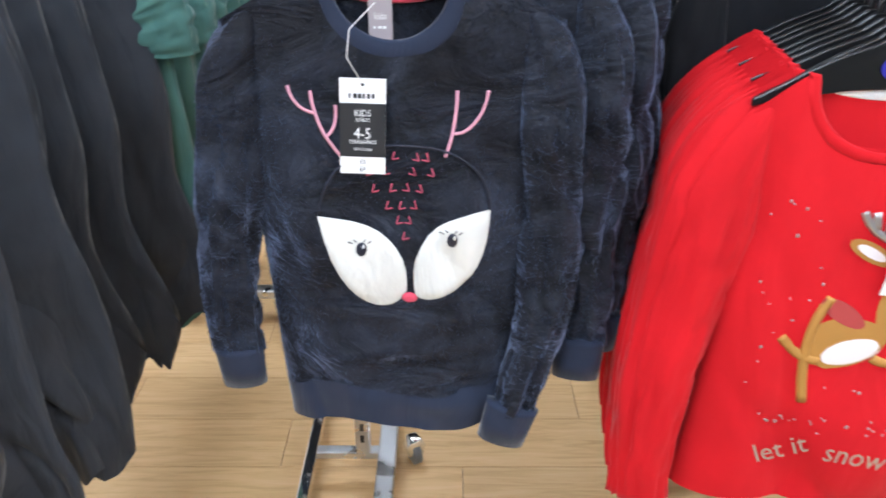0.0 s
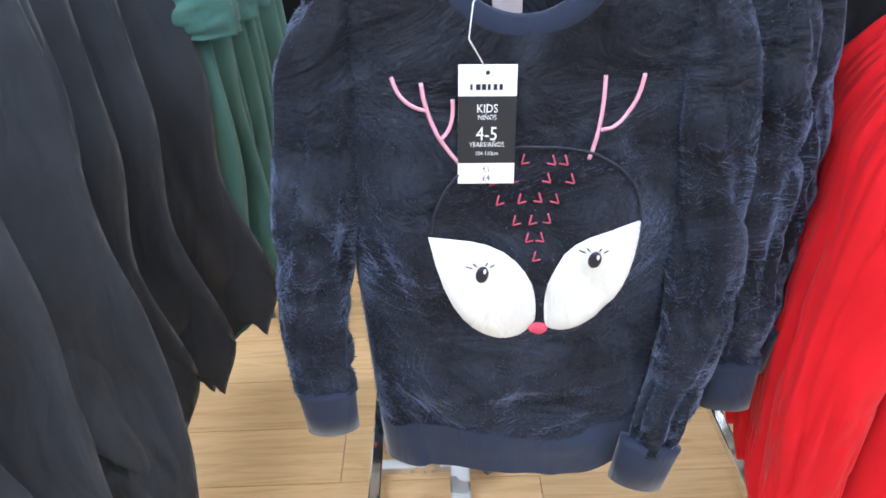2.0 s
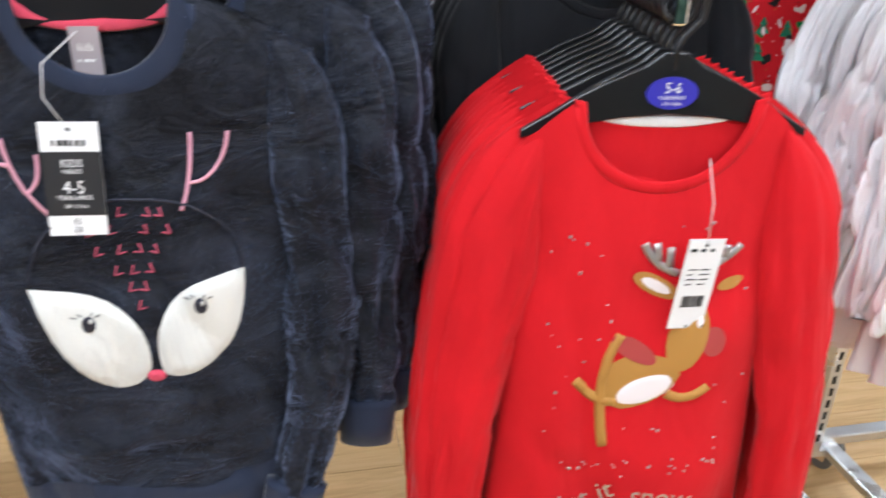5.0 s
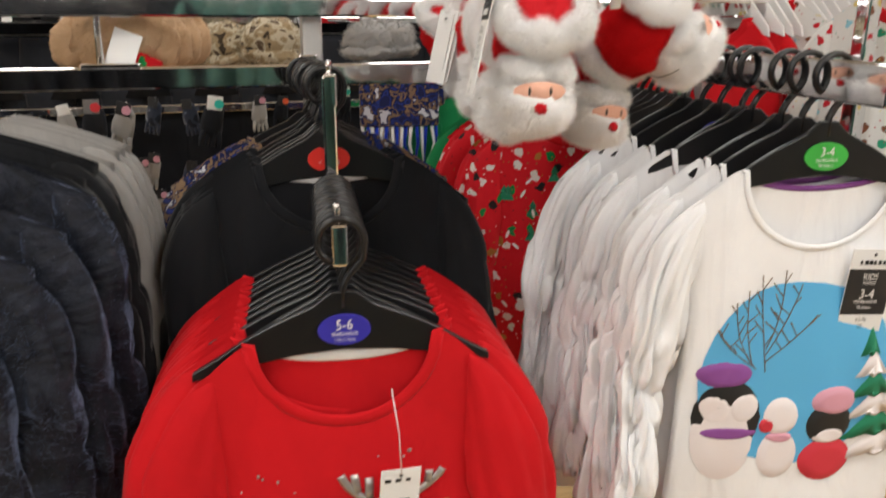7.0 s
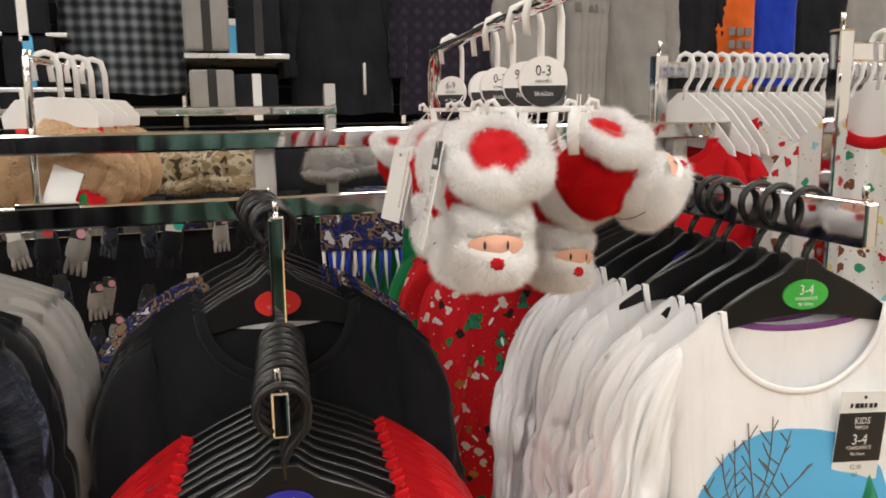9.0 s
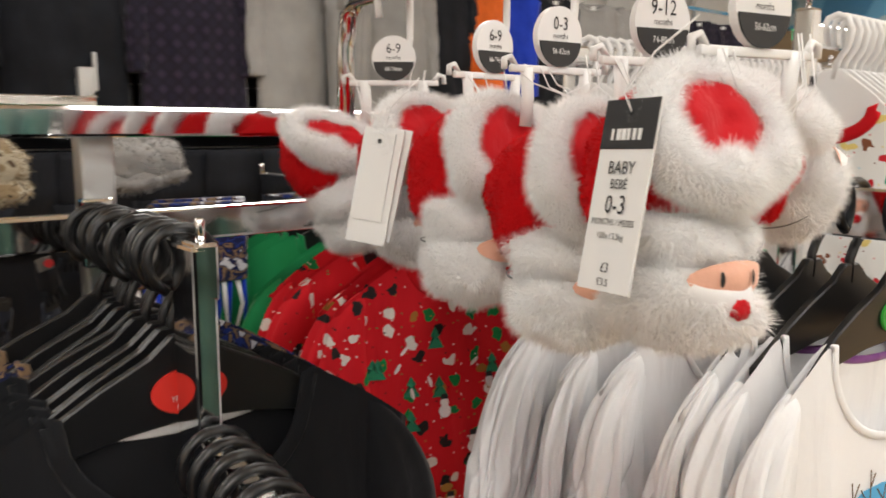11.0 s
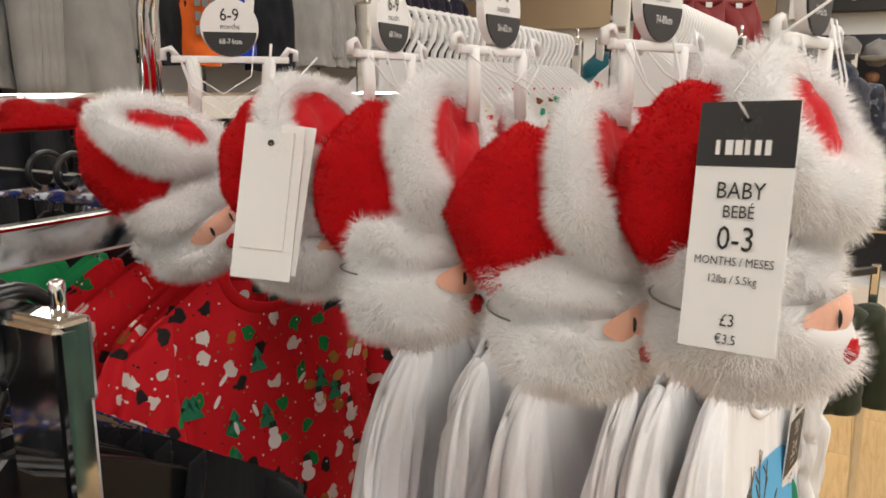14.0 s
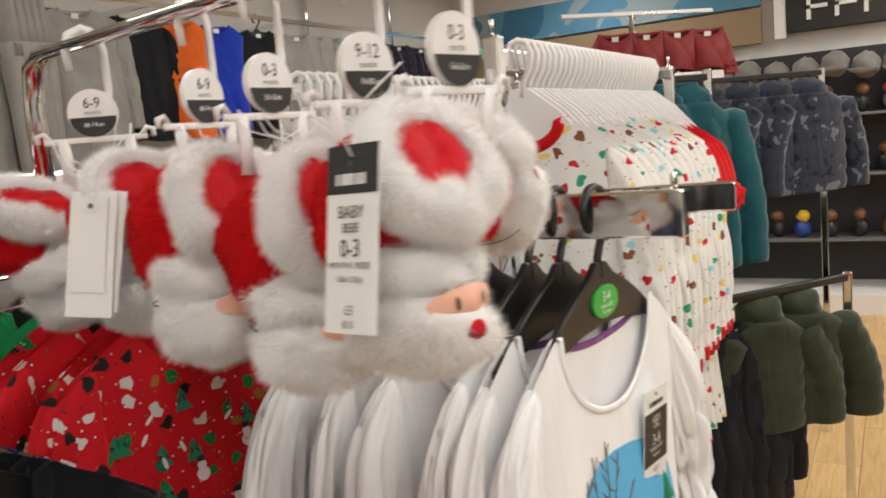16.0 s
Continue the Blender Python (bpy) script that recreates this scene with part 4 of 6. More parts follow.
for i in range(9):
    yy = 1.283 + 0.024 * i
    mm = pose(0.602 + 0.006 * math.sin(i * 2.6), yy, ZU, 0, 2.5 * math.sin(i * 2.9), -3 + 4 * math.sin(i * 1.7))
    if i < 4:
        copy_thing(blk, mm)
    elif i == 4:
        t = Top(sh=0.222, W=0.195, hemW=0.21, zn=-0.125, slope=0.085, hem=-0.66, nr=0.09, nd=0.07, depth=0.03, fold=0.007, freq=22, seed=17)
        cam_top = make_top("long_sleeved_top", t, "blue camouflage printed long-sleeved top", "top", "blue printed tops", CAMO_BLUE, BSL, 0.008, 0, 0, CAMO_BLUE, mm, (30, 22))
    else:
        copy_thing(cam_top, mm)
    if i:
        copy_thing(plain_h, mm)

# ---- white tops ----
WT = Top(sh=0.215, W=0.176, hemW=0.19, zn=-0.140, slope=0.078, hem=-0.80, nr=0.112, nd=0.108, depth=0.032, fold=0.007, freq=11, seed=31)
WT.lower = -0.08
WSL = dict(length=0.46, r0=0.055, r1=0.036, out=0.07, fwd=0.03, puff=0.004, crease=0.36, n=60, m=56)
ZW = WHITE_Z + 0.026
white = make_top("long_sleeved_top", WT, "white jersey long-sleeved top with a winter picture print", "top", "white tops", WHITE, WSL, 0.0045, 0, 0, WHITE, pose(1.215, 0.945, ZW, 0, 0, -8), (50, 36), PURPLE)
decal("print_sky", WT, bez((-0.155, -0.36), (-0.14, -0.215), (-0.02, -0.217)) + bez((-0.02, -0.217), (0.125, -0.22), (0.135, -0.345))[1:] + bez((0.135, -0.345), (0.13, -0.47), (0.0, -0.49))[1:] + bez((0.0, -0.49), (-0.15, -0.48), (-0.155, -0.36))[1:-1], SKY_B, white, 0.0014, 8, (-0.01, -0.35), "blue printed sky patch")
twigs = [bez((-0.06, -0.345), (-0.07, -0.28), (-0.075, -0.205)), bez((-0.062, -0.32), (-0.03, -0.27), (-0.015, -0.22)), bez((-0.062, -0.31), (-0.04, -0.27), (-0.04, -0.20)), bez((-0.062, -0.33), (-0.02, -0.30), (0.01, -0.265)), bez((-0.075, -0.34), (-0.11, -0.30), (-0.112, -0.24)), bez((-0.082, -0.33), (-0.095, -0.28), (-0.094, -0.225)), bez((-0.08, -0.335), (-0.12, -0.31), (-0.135, -0.28))]
rnd = random.Random(5)
for tw in twigs[:]:
    for k in (2, 3, 4, 5, 6):
        sd = rnd.choice((-1, 1))
        twigs.append([tw[k], (tw[k][0] + sd * rnd.uniform(0.008, 0.016), tw[k][1] + rnd.uniform(0.010, 0.022))])
stitch("print_bare_tree", WT, twigs, 0.0008, mat("twig_print", (0.16, 0.10, 0.05), 0.7), white, 0.002, "brown printed bare twigs")
for cx, cz, a, b, mt in ((-0.108, -0.415, 0.05, 0.062, INK), (-0.112, -0.445, 0.046, 0.07, PRINT_W), (-0.128, -0.40, 0.024, 0.026, PRINT_W), (-0.088, -0.398, 0.024, 0.026, PRINT_W), (-0.118, -0.347, 0.04, 0.02, PLUM), (-0.108, -0.437, 0.046, 0.011, PLUM),
                         (-0.030, -0.415, 0.026, 0.03, PRINT_W), (-0.03, -0.475, 0.03, 0.038, PRINT_W), (-0.05, -0.428, 0.011, 0.012, RED_PR), (-0.03, -0.447, 0.02, 0.008, PINK),
                         (0.045, -0.43, 0.036, 0.034, INK), (0.045, -0.447, 0.028, 0.014, PRINT_W), (0.05, -0.395, 0.036, 0.022, PINK), (0.045, -0.487, 0.042, 0.034, RED_PR)):
    decal("print_shape", WT, oval(cx, cz, a, b), mt, white, 0.002 + 0.00025 * len(white.children), 4)
for k in range(6):
    zc, hw_ = -0.315 - 0.032 * k, 0.016 + 0.011 * k
    decal("print_fir", WT, [(0.10 + 0.006 * k, zc + 0.03), (0.10 + 0.006 * k - hw_, zc - 0.016), (0.10 + 0.006 * k - hw_ * 0.4, zc - 0.008), (0.10 + 0.006 * k, zc - 0.018), (0.10 + 0.006 * k + hw_ * 0.4, zc - 0.008), (0.10 + 0.006 * k + hw_, zc - 0.014)], TREE_G if k % 2 == 0 else PRINT_W, white, 0.0062 + 0.0003 * k, 3)
nlab = part("neck_label", tube(bmesh.new(), [(-0.015, 0.010, -0.232), (-0.015, 0.012, -0.232)], 0.021, 24, (0, 0, 1)), CARD_W, white, "round printed neck label", smooth=False)
text("lettering", "little", 0.012, INK, nlab, pose(-0.015, 0.0092, -0.224, 90))
text("lettering", "kids", 0.012, INK, nlab, pose(-0.015, 0.0092, -0.237, 90))
nlab = part("neck_label", box(0.010, 0.010, -0.240, 0.042, 0.012, -0.226, 0.0003), CARD_B, white, "dark printed size label", smooth=False)
text("lettering", "104 cm", 0.0085, CARD_W, nlab, pose(0.026, 0.0092, -0.233, 90))
wt_y = WT.on(0.083, -0.23).y - 0.008
swing_tag(white, pose(0.082, wt_y, -0.252, 2, 3, 0), 0.068, 0.122, (("KIDS", 0.040, 0.013, True), ("NIÑOS", 0.049, 0.0075, True), ("3-4", 0.066, 0.0205, True), ("YEARS/AÑOS", 0.077, 0.0075, True), ("98-104cm", 0.0855, 0.0065, True), ("€2.50", 0.104, 0.0085, False), ("£2", 0.114, 0.009, False)), (0.029, 0.096), None, (0.019, 0.006, False))
wh = black_hanger(GREEN_L, (("3-4", -0.102, 0.018), ("YEARS/AÑOS", -0.113, 0.0065), ("98-104cm", -0.120, 0.0065)), 0.14)
wh.matrix_basis = pose(1.215, 0.948, ZW, 0, 0, -8)
for i in range(7):
    yy = 0.993 + 0.046 * i + 0.008 * math.sin(i * 4.1)
    mm = pose(1.212 + 0.006 * math.sin(i * 2.9), yy, ZW, 0, 1.5 * math.sin(i * 1.3), -8 + 6 * math.sin(i * 2.4))
    if i < 6:
        t = Top(sh=0.215, W=0.176, hemW=0.19, zn=-0.140, slope=0.078, hem=-0.80, nr=0.112, nd=0.108, depth=0.03, fold=0.012, freq=11, seed=41 + 4 * i)
        w2 = make_top("long_sleeved_top", t, "white jersey long-sleeved top hanging behind another", "top", "white tops", WHITE, WSL, 0.0045, 0, 0, WHITE, mm, (36, 24), PURPLE)
    else:
        copy_thing(w2, mm)
    copy_thing(bh2 if i == 4 else plain_h, mm)
for i in range(6):
    mm = pose(1.213, 1.305 + 0.027 * i, ZW, 0, 0, -46 + 8 * math.sin(i * 2.2))
    copy_thing(plain_h, mm)

# ---- printed red tops beyond the rails ----
PT = Top(sh=0.20, W=0.175, hemW=0.20, zn=-0.12, slope=0.075, hem=-0.72, nr=0.085, nd=0.06, depth=0.04, fold=0.008, freq=20, seed=51)
pr = make_top("long_sleeved_top", PT, "red jersey top printed with small festive motifs", "top", "printed red tops", XMAS_RED, BSL, 0.008, 0, 0, RED, pose(1.15, 1.545, 1.495, 0, 0, -14), (44, 32))
rnd = random.Random(31)
for k in range(46):
    qx, qz = rnd.uniform(-0.15, 0.15), rnd.uniform(-0.24, -0.62)
    kind = k % 4
    if kind == 0:
        decal("printed_tree", PT, [(qx, qz + 0.018), (qx - 0.008, qz + 0.004), (qx - 0.004, qz + 0.004), (qx - 0.013, qz - 0.014), (qx + 0.013, qz - 0.014), (qx + 0.004, qz + 0.004), (qx + 0.008, qz + 0.004)], TREE_G, pr, 0.0016, 2)
    elif kind == 1:
        decal("printed_snowball", PT, oval(qx, qz - 0.006, 0.010, 0.010), PRINT_W, pr, 0.0016, 2)
        decal("printed_snowball", PT, oval(qx, qz + 0.007, 0.007, 0.007), PRINT_W, pr, 0.0018, 2)
        decal("printed_hat", PT, [(qx - 0.006, qz + 0.012), (qx + 0.006, qz + 0.012), (qx + 0.005, qz + 0.020), (qx - 0.005, qz + 0.020)], INK, pr, 0.002, 2)
    elif kind == 2:
        decal("printed_stroke", PT, oval(qx, qz, 0.003, 0.009, rnd.uniform(-60, 60), 10), PRINT_W, pr, 0.0016, 2)
    else:
        decal("printed_patch", PT, oval(qx, qz, 0.010, 0.007, rnd.uniform(-40, 40), 12), BROWN, pr, 0.0016, 2)
gt = None
for i in range(7):
    mm = pose(1.145 - 0.006 * i, 1.60 + 0.055 * i, 1.495, 0, 2 * math.sin(i * 1.7), -12 + 9 * math.sin(i * 2.4 + 1))
    if i < 3:
        copy_thing(pr, mm)
    elif gt is None:
        gt = make_top("long_sleeved_top", Top(sh=0.21, W=0.18, hemW=0.2, zn=-0.115, slope=0.075, hem=-0.7, depth=0.04, seed=61), "bright green jersey top beside printed red tops", "top", "green tops", GREEN_B, BSL, 0.008, 0, 0, GREEN_B, mm, (30, 22))
    else:
        copy_thing(gt, mm)
    copy_thing(plain_h, mm)

# ---- dark and grey tops behind the navy ones ----
KT = Top(sh=0.23, W=0.2, hemW=0.21, zn=-0.08, slope=0.05, hem=-0.66, depth=0.04, seed=71)
kt = make_top("long_sleeved_top", KT, "black jersey long-sleeved top behind navy sweatshirts", "top", "dark tops", BLACK, BSL, 0.008, 0, 0, BLACK, pose(0.05, 1.2, NAVY_Z + 0.05, 0, 0, -4), (30, 22))
for i in range(2):
    copy_thing(kt, pose(0.06, 1.235 + 0.03 * i, NAVY_Z + 0.06, 0, 0, -5))
kg = make_top("long_sleeved_top", KT, "grey marl long-sleeved top behind dark ones", "top", "grey tops", GREY, BSL, 0.008, 0, 0, GREY, pose(0.075, 1.32, NAVY_Z + 0.05, 0, 0, -6), (30, 22))
for i in range(3):
    copy_thing(kg, pose(0.08 + 0.006 * i, 1.35 + 0.03 * i, NAVY_Z + 0.06, 0, 0, -5 - i))

# ---- rack of long black tees and green tees ----
rack2 = thing("garment_rack", "chrome single-rail garment rack for long tees", "rack")
bar("rail", (-0.86, 0.5, 1.47), (-0.80, 2.3, 1.47), 0.02, 0.03, rack2)
for py in (0.5, 2.3):
    slotted_post(-0.83, py, 1.47, rack2)
    bar("foot", (-1.15, py, 0.1), (-0.5, py, 0.1), 0.05, 0.03, rack2, STEEL)
    castor(-1.12, py, rack2)
    castor(-0.55, py, rack2)
LSL = dict(length=0.22, r0=0.095, r1=0.085, out=0.035, fwd=0.01)
LSB = dict(length=0.30, r0=0.085, r1=0.09, out=0.012, fwd=0.0)
lt = None
for i in range(11):
    mm = pose(-0.868 + 0.003 * i + 0.02 * math.sin(i * 2.7), 0.68 + 0.078 * i + 0.022 * math.sin(i * 3.3), 1.485, 0, 2 * math.sin(i * 1.1), 10 + 9 * math.sin(i * 1.9))
    if i < 8:
        LTi = Top(sh=0.228, W=0.225 if i in (0, 2) else 0.245, hemW=0.265, zn=-0.11, slope=0.07, hem=-1.0 - 0.02 * (i % 3), nr=0.08, nd=0.08, depth=0.05, fold=0.028, freq=9, seed=81 + 3 * i, wave=0.012, ragged=0.06, drape=0.09)
        lt = make_top("t_shirt", LTi, "long faded black jersey tee hanging in a row", "t-shirt", "black tees", BLACK_SOFT, LSB if i in (0, 2) else None, 0.01, 0, 0, BLACK_SOFT, mm, (44, 36))
    else:
        copy_thing(lt, mm)
    copy_thing(plain_h, mm)
for i in range(8):
    mm = pose(-0.765 + 0.004 * i + 0.012 * math.sin(i * 2.2), 1.56 + 0.075 * i, 1.485, 0, 0, 4 + 9 * math.sin(i * 1.3))
    if i < 5:
        GTi = Top(sh=0.235, W=0.22, hemW=0.25, zn=-0.11, slope=0.07, hem=-1.0, nr=0.08, nd=0.08, depth=0.05, fold=0.022, freq=7 + i, seed=95 + i * 4, wave=0.014, ragged=0.06, drape=0.025)
        gg = make_top("t_shirt", GTi, "long bottle-green jersey tee hanging in a row", "t-shirt", "green tees", GREEN, LSL, 0.01, 0, 0, GREEN, mm, (44, 36))
    else:
        copy_thing(gg, mm)
    copy_thing(plain_h, mm)


# ---- fluffy slippers on white hangers ----
def slipper(seed, dense=1.0, gape=1.0, spin=0.0, tall=1.0, lean=64):
    s = thing("slipper", "red and white fluffy baby slipper with a bearded face toe", "slipper", "fluffy slippers")
    bm = bmesh.new()
    n, k = 36, 14
    tilt = Matrix.Rotation(radians(lean), 3, "X") @ Matrix.Rotation(radians(spin), 3, "Z")
    at = Vector((0.003, -0.024 - 0.006 * (tall - 1), 0.030 - 0.012 * (tall - 1)))
    ring = []
    for i in range(n):
        w = 2 * math.pi * i / n
        c = Vector((0.045 * (1.25 - 0.25 * gape) * math.cos(w), 0.037 * gape * tall * math.sin(w) + 0.006, 0))
        d = c.normalized()
        row_ = []
        for j in range(k):
            p = 2 * math.pi * j / k
            r = (0.0128 - 0.0048 * math.sin(w)) / tall ** 0.6 * (1 + 0.45 * noise.noise(Vector((math.cos(w) * 1.7 + seed, math.sin(w) * 1.7, p * 0.2))))
            row_.append(bm.verts.new(tilt @ (c + d * r * math.cos(p) + Vector((0, 0, r * 1.05 * math.sin(p)))) + at))
        ring.append(row_)
    for i in range(n):
        for j in range(k):
            bm.faces.new((ring[i][j], ring[(i + 1) % n][j], ring[(i + 1) % n][(j + 1) % k], ring[i][(j + 1) % k]))
    part("cuff", fluff(bm, int(26000 * dense), 0.010, 0.00030, seed, 0.25), FUR, s, "white fluffy cuff")
    bm = ball(1, 1, 1, (0, 0, 0), 4)
    for v in bm.verts:
        w = math.atan2(v.co.y, v.co.x)
        g = 1 + 0.05 * math.sin(5 * w + seed) * (1 - abs(v.co.z)) + 0.08 * noise.noise(v.co * 3 + Vector((seed, 0, 0)))
        v.co = tilt @ Vector((0.043 * v.co.x * g, 0.037 * gape * tall * v.co.y * g + 0.008, 0.016 * v.co.z * (1 - 0.3 * math.exp(-(v.co.x * 4.5) ** 2) - 0.25 * noise.noise(v.co * 4 + Vector((0, seed, 0)))) - 0.003)) + at
    part("lining", bm, LINING, s, "gathered red lining")

    def bare(p):
        return p.y < -0.025 and ((abs(p.x) < 0.028 and abs(p.z + 0.056) < 0.0125) or (p.x ** 2 + (p.z + 0.073) ** 2 < 0.0001))
    bm = ball(0.047, 0.055, 0.058, (0, 0.026, 0.002), 3, 0.24, seed)
    part("upper", fluff(bm, int(16000 * dense), 0.0042, 0.0004, seed + 1, 0.2), RED_FUR, s, "red plush upper")
    bm = ball(0.045, 0.048, 0.027, (0, 0.0, -0.036), 3, 0.28, seed)
    part("fur_brim", fluff(bm, int(18000 * dense), 0.010, 0.00030, seed + 2, 0.3, bare), FUR, s, "white fluffy brim")
    bm = ball(0.046, 0.052, 0.032, (0, -0.004, -0.075), 3, 0.26, seed + 2)
    part("fur_toe", fluff(bm, int(22000 * dense), 0.0115, 0.00030, seed + 3, 0.3, bare), FUR, s, "white fluffy toe")

    def curved(a, b, cx, cz, lift, nm, mtl):
        bm = bmesh.new()
        rings = []
        for q in (0.0, 0.35, 0.7, 1.0):
            row = []
            for i in range(20 if q else 1):
                w = 2 * math.pi * i / 20
                x, z = cx + a * q * math.cos(w), cz + b * q * math.sin(w)
                yy = -0.047 * math.sqrt(max(0.02, 1 - (x / 0.048) ** 2)) - lift - (0.005 * (1 - ((x - 0) / 0.036) ** 2) * (1 - ((z + 0.056) / 0.0125) ** 2))
                row.append(bm.verts.new((x, yy, z)))
            rings.append(row)
        for i in range(20):
            bm.faces.new((rings[0][0], rings[1][i], rings[1][(i + 1) % 20]))
            for r0, r1 in zip(rings[1:], rings[2:]):
                bm.faces.new((r0[i], r1[i], r1[(i + 1) % 20], r0[(i + 1) % 20]))
        return part(nm, bm, mtl, s)
    curved(0.030, 0.0115, 0, -0.056, 0.0035, "face_patch", PEACH)
    for ex in (-0.013, 0.011):
        curved(0.0015, 0.0048, ex, -0.055, 0.0048, "eye", INK)
    bm = ball(0.0072, 0.0035, 0.0066, (0.0, -0.0572, -0.074), 3, 0.5, seed)
    part("nose", bm, LINING, s, "red fluffy nose")
    bm = bmesh.new()
    tube(bm, [(0.047 * math.cos(w), 0.052 * math.sin(w), -0.057) for w in [0.25 + 2.65 * k / 14 for k in range(15)]], 0.0007, 6, (0, 0, 1))
    part("elastic_cord", bm, PLASTIC_GREY, s, "thin grey elastic cord")
    return s


def white_hanger(size, cm, seed=0):
    h = thing("clothes_hanger", "white plastic clip hanger with a round size disc", "hanger", "white clip hangers")
    bm = bmesh.new()
    pts = [(-0.016, 0, -0.028), (-0.018, 0, -0.008), (-0.014, 0, 0.008), (0, 0, 0.014), (0.014, 0, 0.008), (0.018, 0, -0.01), (0.018, 0, -0.05), (0.012, 0, -0.09)]
    tube(bm, pts, [(0.004, 0.0028)] * 8, 8, (0, 1, 0))
    part("hook", bm, WHITE_PL, h)
    bm = bmesh.new()
    tube(bm, [(0, -0.003, -0.072), (0, 0.003, -0.072)], 0.0245, 40, (0, 0, 1))
    d = part("size_disc", bm, WHITE_PL, h, smooth=False)
    ol = [(0.0225 * math.cos(w), -0.076 + 0.0205 * math.sin(w)) for w in [math.pi + math.pi * i / 16 for i in range(17)]]
    part("size_band", plate(ol, -0.0042, -0.0026), CARD_B, d, "black half band", smooth=False)
    text("lettering", size, 0.015, INK, d, pose(0, -0.0036, -0.062, 90))
    text("lettering", "months", 0.0065, INK, d, pose(0, -0.0036, -0.0715, 90))
    text("lettering", cm, 0.0065, CARD_W, d, pose(0, -0.0048, -0.084, 90))
    bm = box(-0.05, -0.0025, -0.102, 0.05, 0.0025, -0.096, 0.001)
    for sx in (-1, 1):
        tube(bm, [(sx * 0.044, 0, -0.098), (sx * 0.05, 0, -0.09), (sx * 0.056, 0, -0.092), (sx * 0.056, 0, -0.1)], 0.0028, 6)
        tube(bm, [(sx * 0.033, 0, -0.098), (sx * 0.031, 0, -0.12), (sx * 0.033, 0, -0.145)], [(0.006, 0.004)] * 3, 8)
    part("crossbar", bm, WHITE_PL, h)
    rnd = random.Random(seed)
    for k in range(3):
        bm = bmesh.new()
        x0, x1 = rnd.uniform(-0.045, -0.01), rnd.uniform(0.01, 0.05)
        sag = rnd.uniform(-0.05, -0.02)
        tube(bm, [(x0, 0.004 * k - 0.006, -0.098), (x0 * 0.8, -0.012, -0.098 + sag * 0.6), ((x0 + x1) / 2, -0.018, -0.098 + sag), (x1, -0.01, -0.098 + sag * 0.5), (x1 + 0.004, 0, -0.085)], 0.0006, 5)
        part("tag_cord", bm, WHITE_PL, h, "thin looped plastic cord")
    return h


HATS = [(0.832, 0.905, "0-3", "56-62cm"), (0.851, 0.99, "9-12", "74-80cm"), (0.867, 1.10, "0-3", "56-62cm"), (0.889, 1.20, "6-9", "68-74cm"), (0.9, 1.37, "6-9", "68-74cm")]
proto = [slipper(1.0, 1.0, 1.0, -8), slipper(4.0, 1.0, 0.82, -14, 1.5, 74), slipper(7.3, 1.0, 0.8, -20, 1.55, 76), slipper(9.1, 0.8, 0.55, -48)]
SLIP = [(0.783, 0.922, 1.533, -15, 0, 0), (0.945, 0.955, 1.55, 62, -6, 0, -52), (0.80, 1.024, 1.510, -10, 0, 1), (0.915, 1.02, 1.49, 4, 6, 0),
        (0.815, 1.138, 1.519, -4, 5, 2), (0.932, 1.13, 1.51, 30, 0, 1), (0.825, 1.240, 1.528, -8, -6, 0), (0.95, 1.22, 1.515, 20, 0, 1), (0.838, 1.40, 1.520, -6, -26, 3), (0.962, 1.33, 1.525, 16, 5, 0)]
for i, (hx, hy, sz, cm) in enumerate(HATS):
    h = white_hanger(sz, cm, i + 3)
    h.matrix_basis = pose(hx, hy, 1.716, 0, 0, (-12, -16, -6, 2, -44)[i])
used = set()
for sx, sy, sz, yaw, lean, k, *over in SLIP:
    m = pose(sx, sy, sz + 0.006, 0, over[0] if over else 0, 0) @ pose(0, 0, 0, 0, lean, yaw) @ Matrix.Scale(0.93, 4)
    if k in used:
        copy_thing(proto[k], m)
    else:
        proto[k].matrix_basis = m
        used.add(k)
holder = thing("swing_tag", "black and white card size tag hanging from a slipper", "swing tag")
holder.matrix_basis = pose(0.729, 0.919, 1.587, 0, 0, -100) @ pose(0, 0, 0, -12, -2, 0) @ Matrix.Scale(0.91, 4)
swing_tag(holder, pose(0, 0, 0), 0.046, 0.119, (("BABY", 0.043, 0.0115, False), ("BEBÉ", 0.053, 0.0085, False), ("0-3", 0.066, 0.0165, False), ("MONTHS / MESES", 0.0765, 0.0058, False), ("12lbs / 5.5kg", 0.085, 0.0055, False), ("£3", 0.1045, 0.0085, False), ("€3.5", 0.1135, 0.0065, False)), None, (0.0, 0.031), (0.022, 0.007, True),
          [(0, -0.001, -0.008), (-0.008, -0.003, 0.004), (0.006, 0.004, 0.03), (0.03, 0.01, 0.05)])
holder = thing("swing_tag", "plain white card tag hanging from a slipper", "swing tag")
holder.matrix_basis = pose(0.779, 1.222, 1.568, 0, 0, -68) @ pose(0, 0, 0, -12, 5, 0)
swing_tag(holder, pose(0, 0, 0), 0.041, 0.103, (), None, None, None, [(0, -0.001, -0.008), (0.0, 0.004, 0.02), (0.02, 0.01, 0.05)])
swing_tag(holder, pose(0.006, 0.003, 0.002, 0, 2, 4), 0.041, 0.1, ())
swing_tag(holder, pose(-0.001, -0.0025, -0.004, 1, 0, 0), 0.030, 0.079, ())

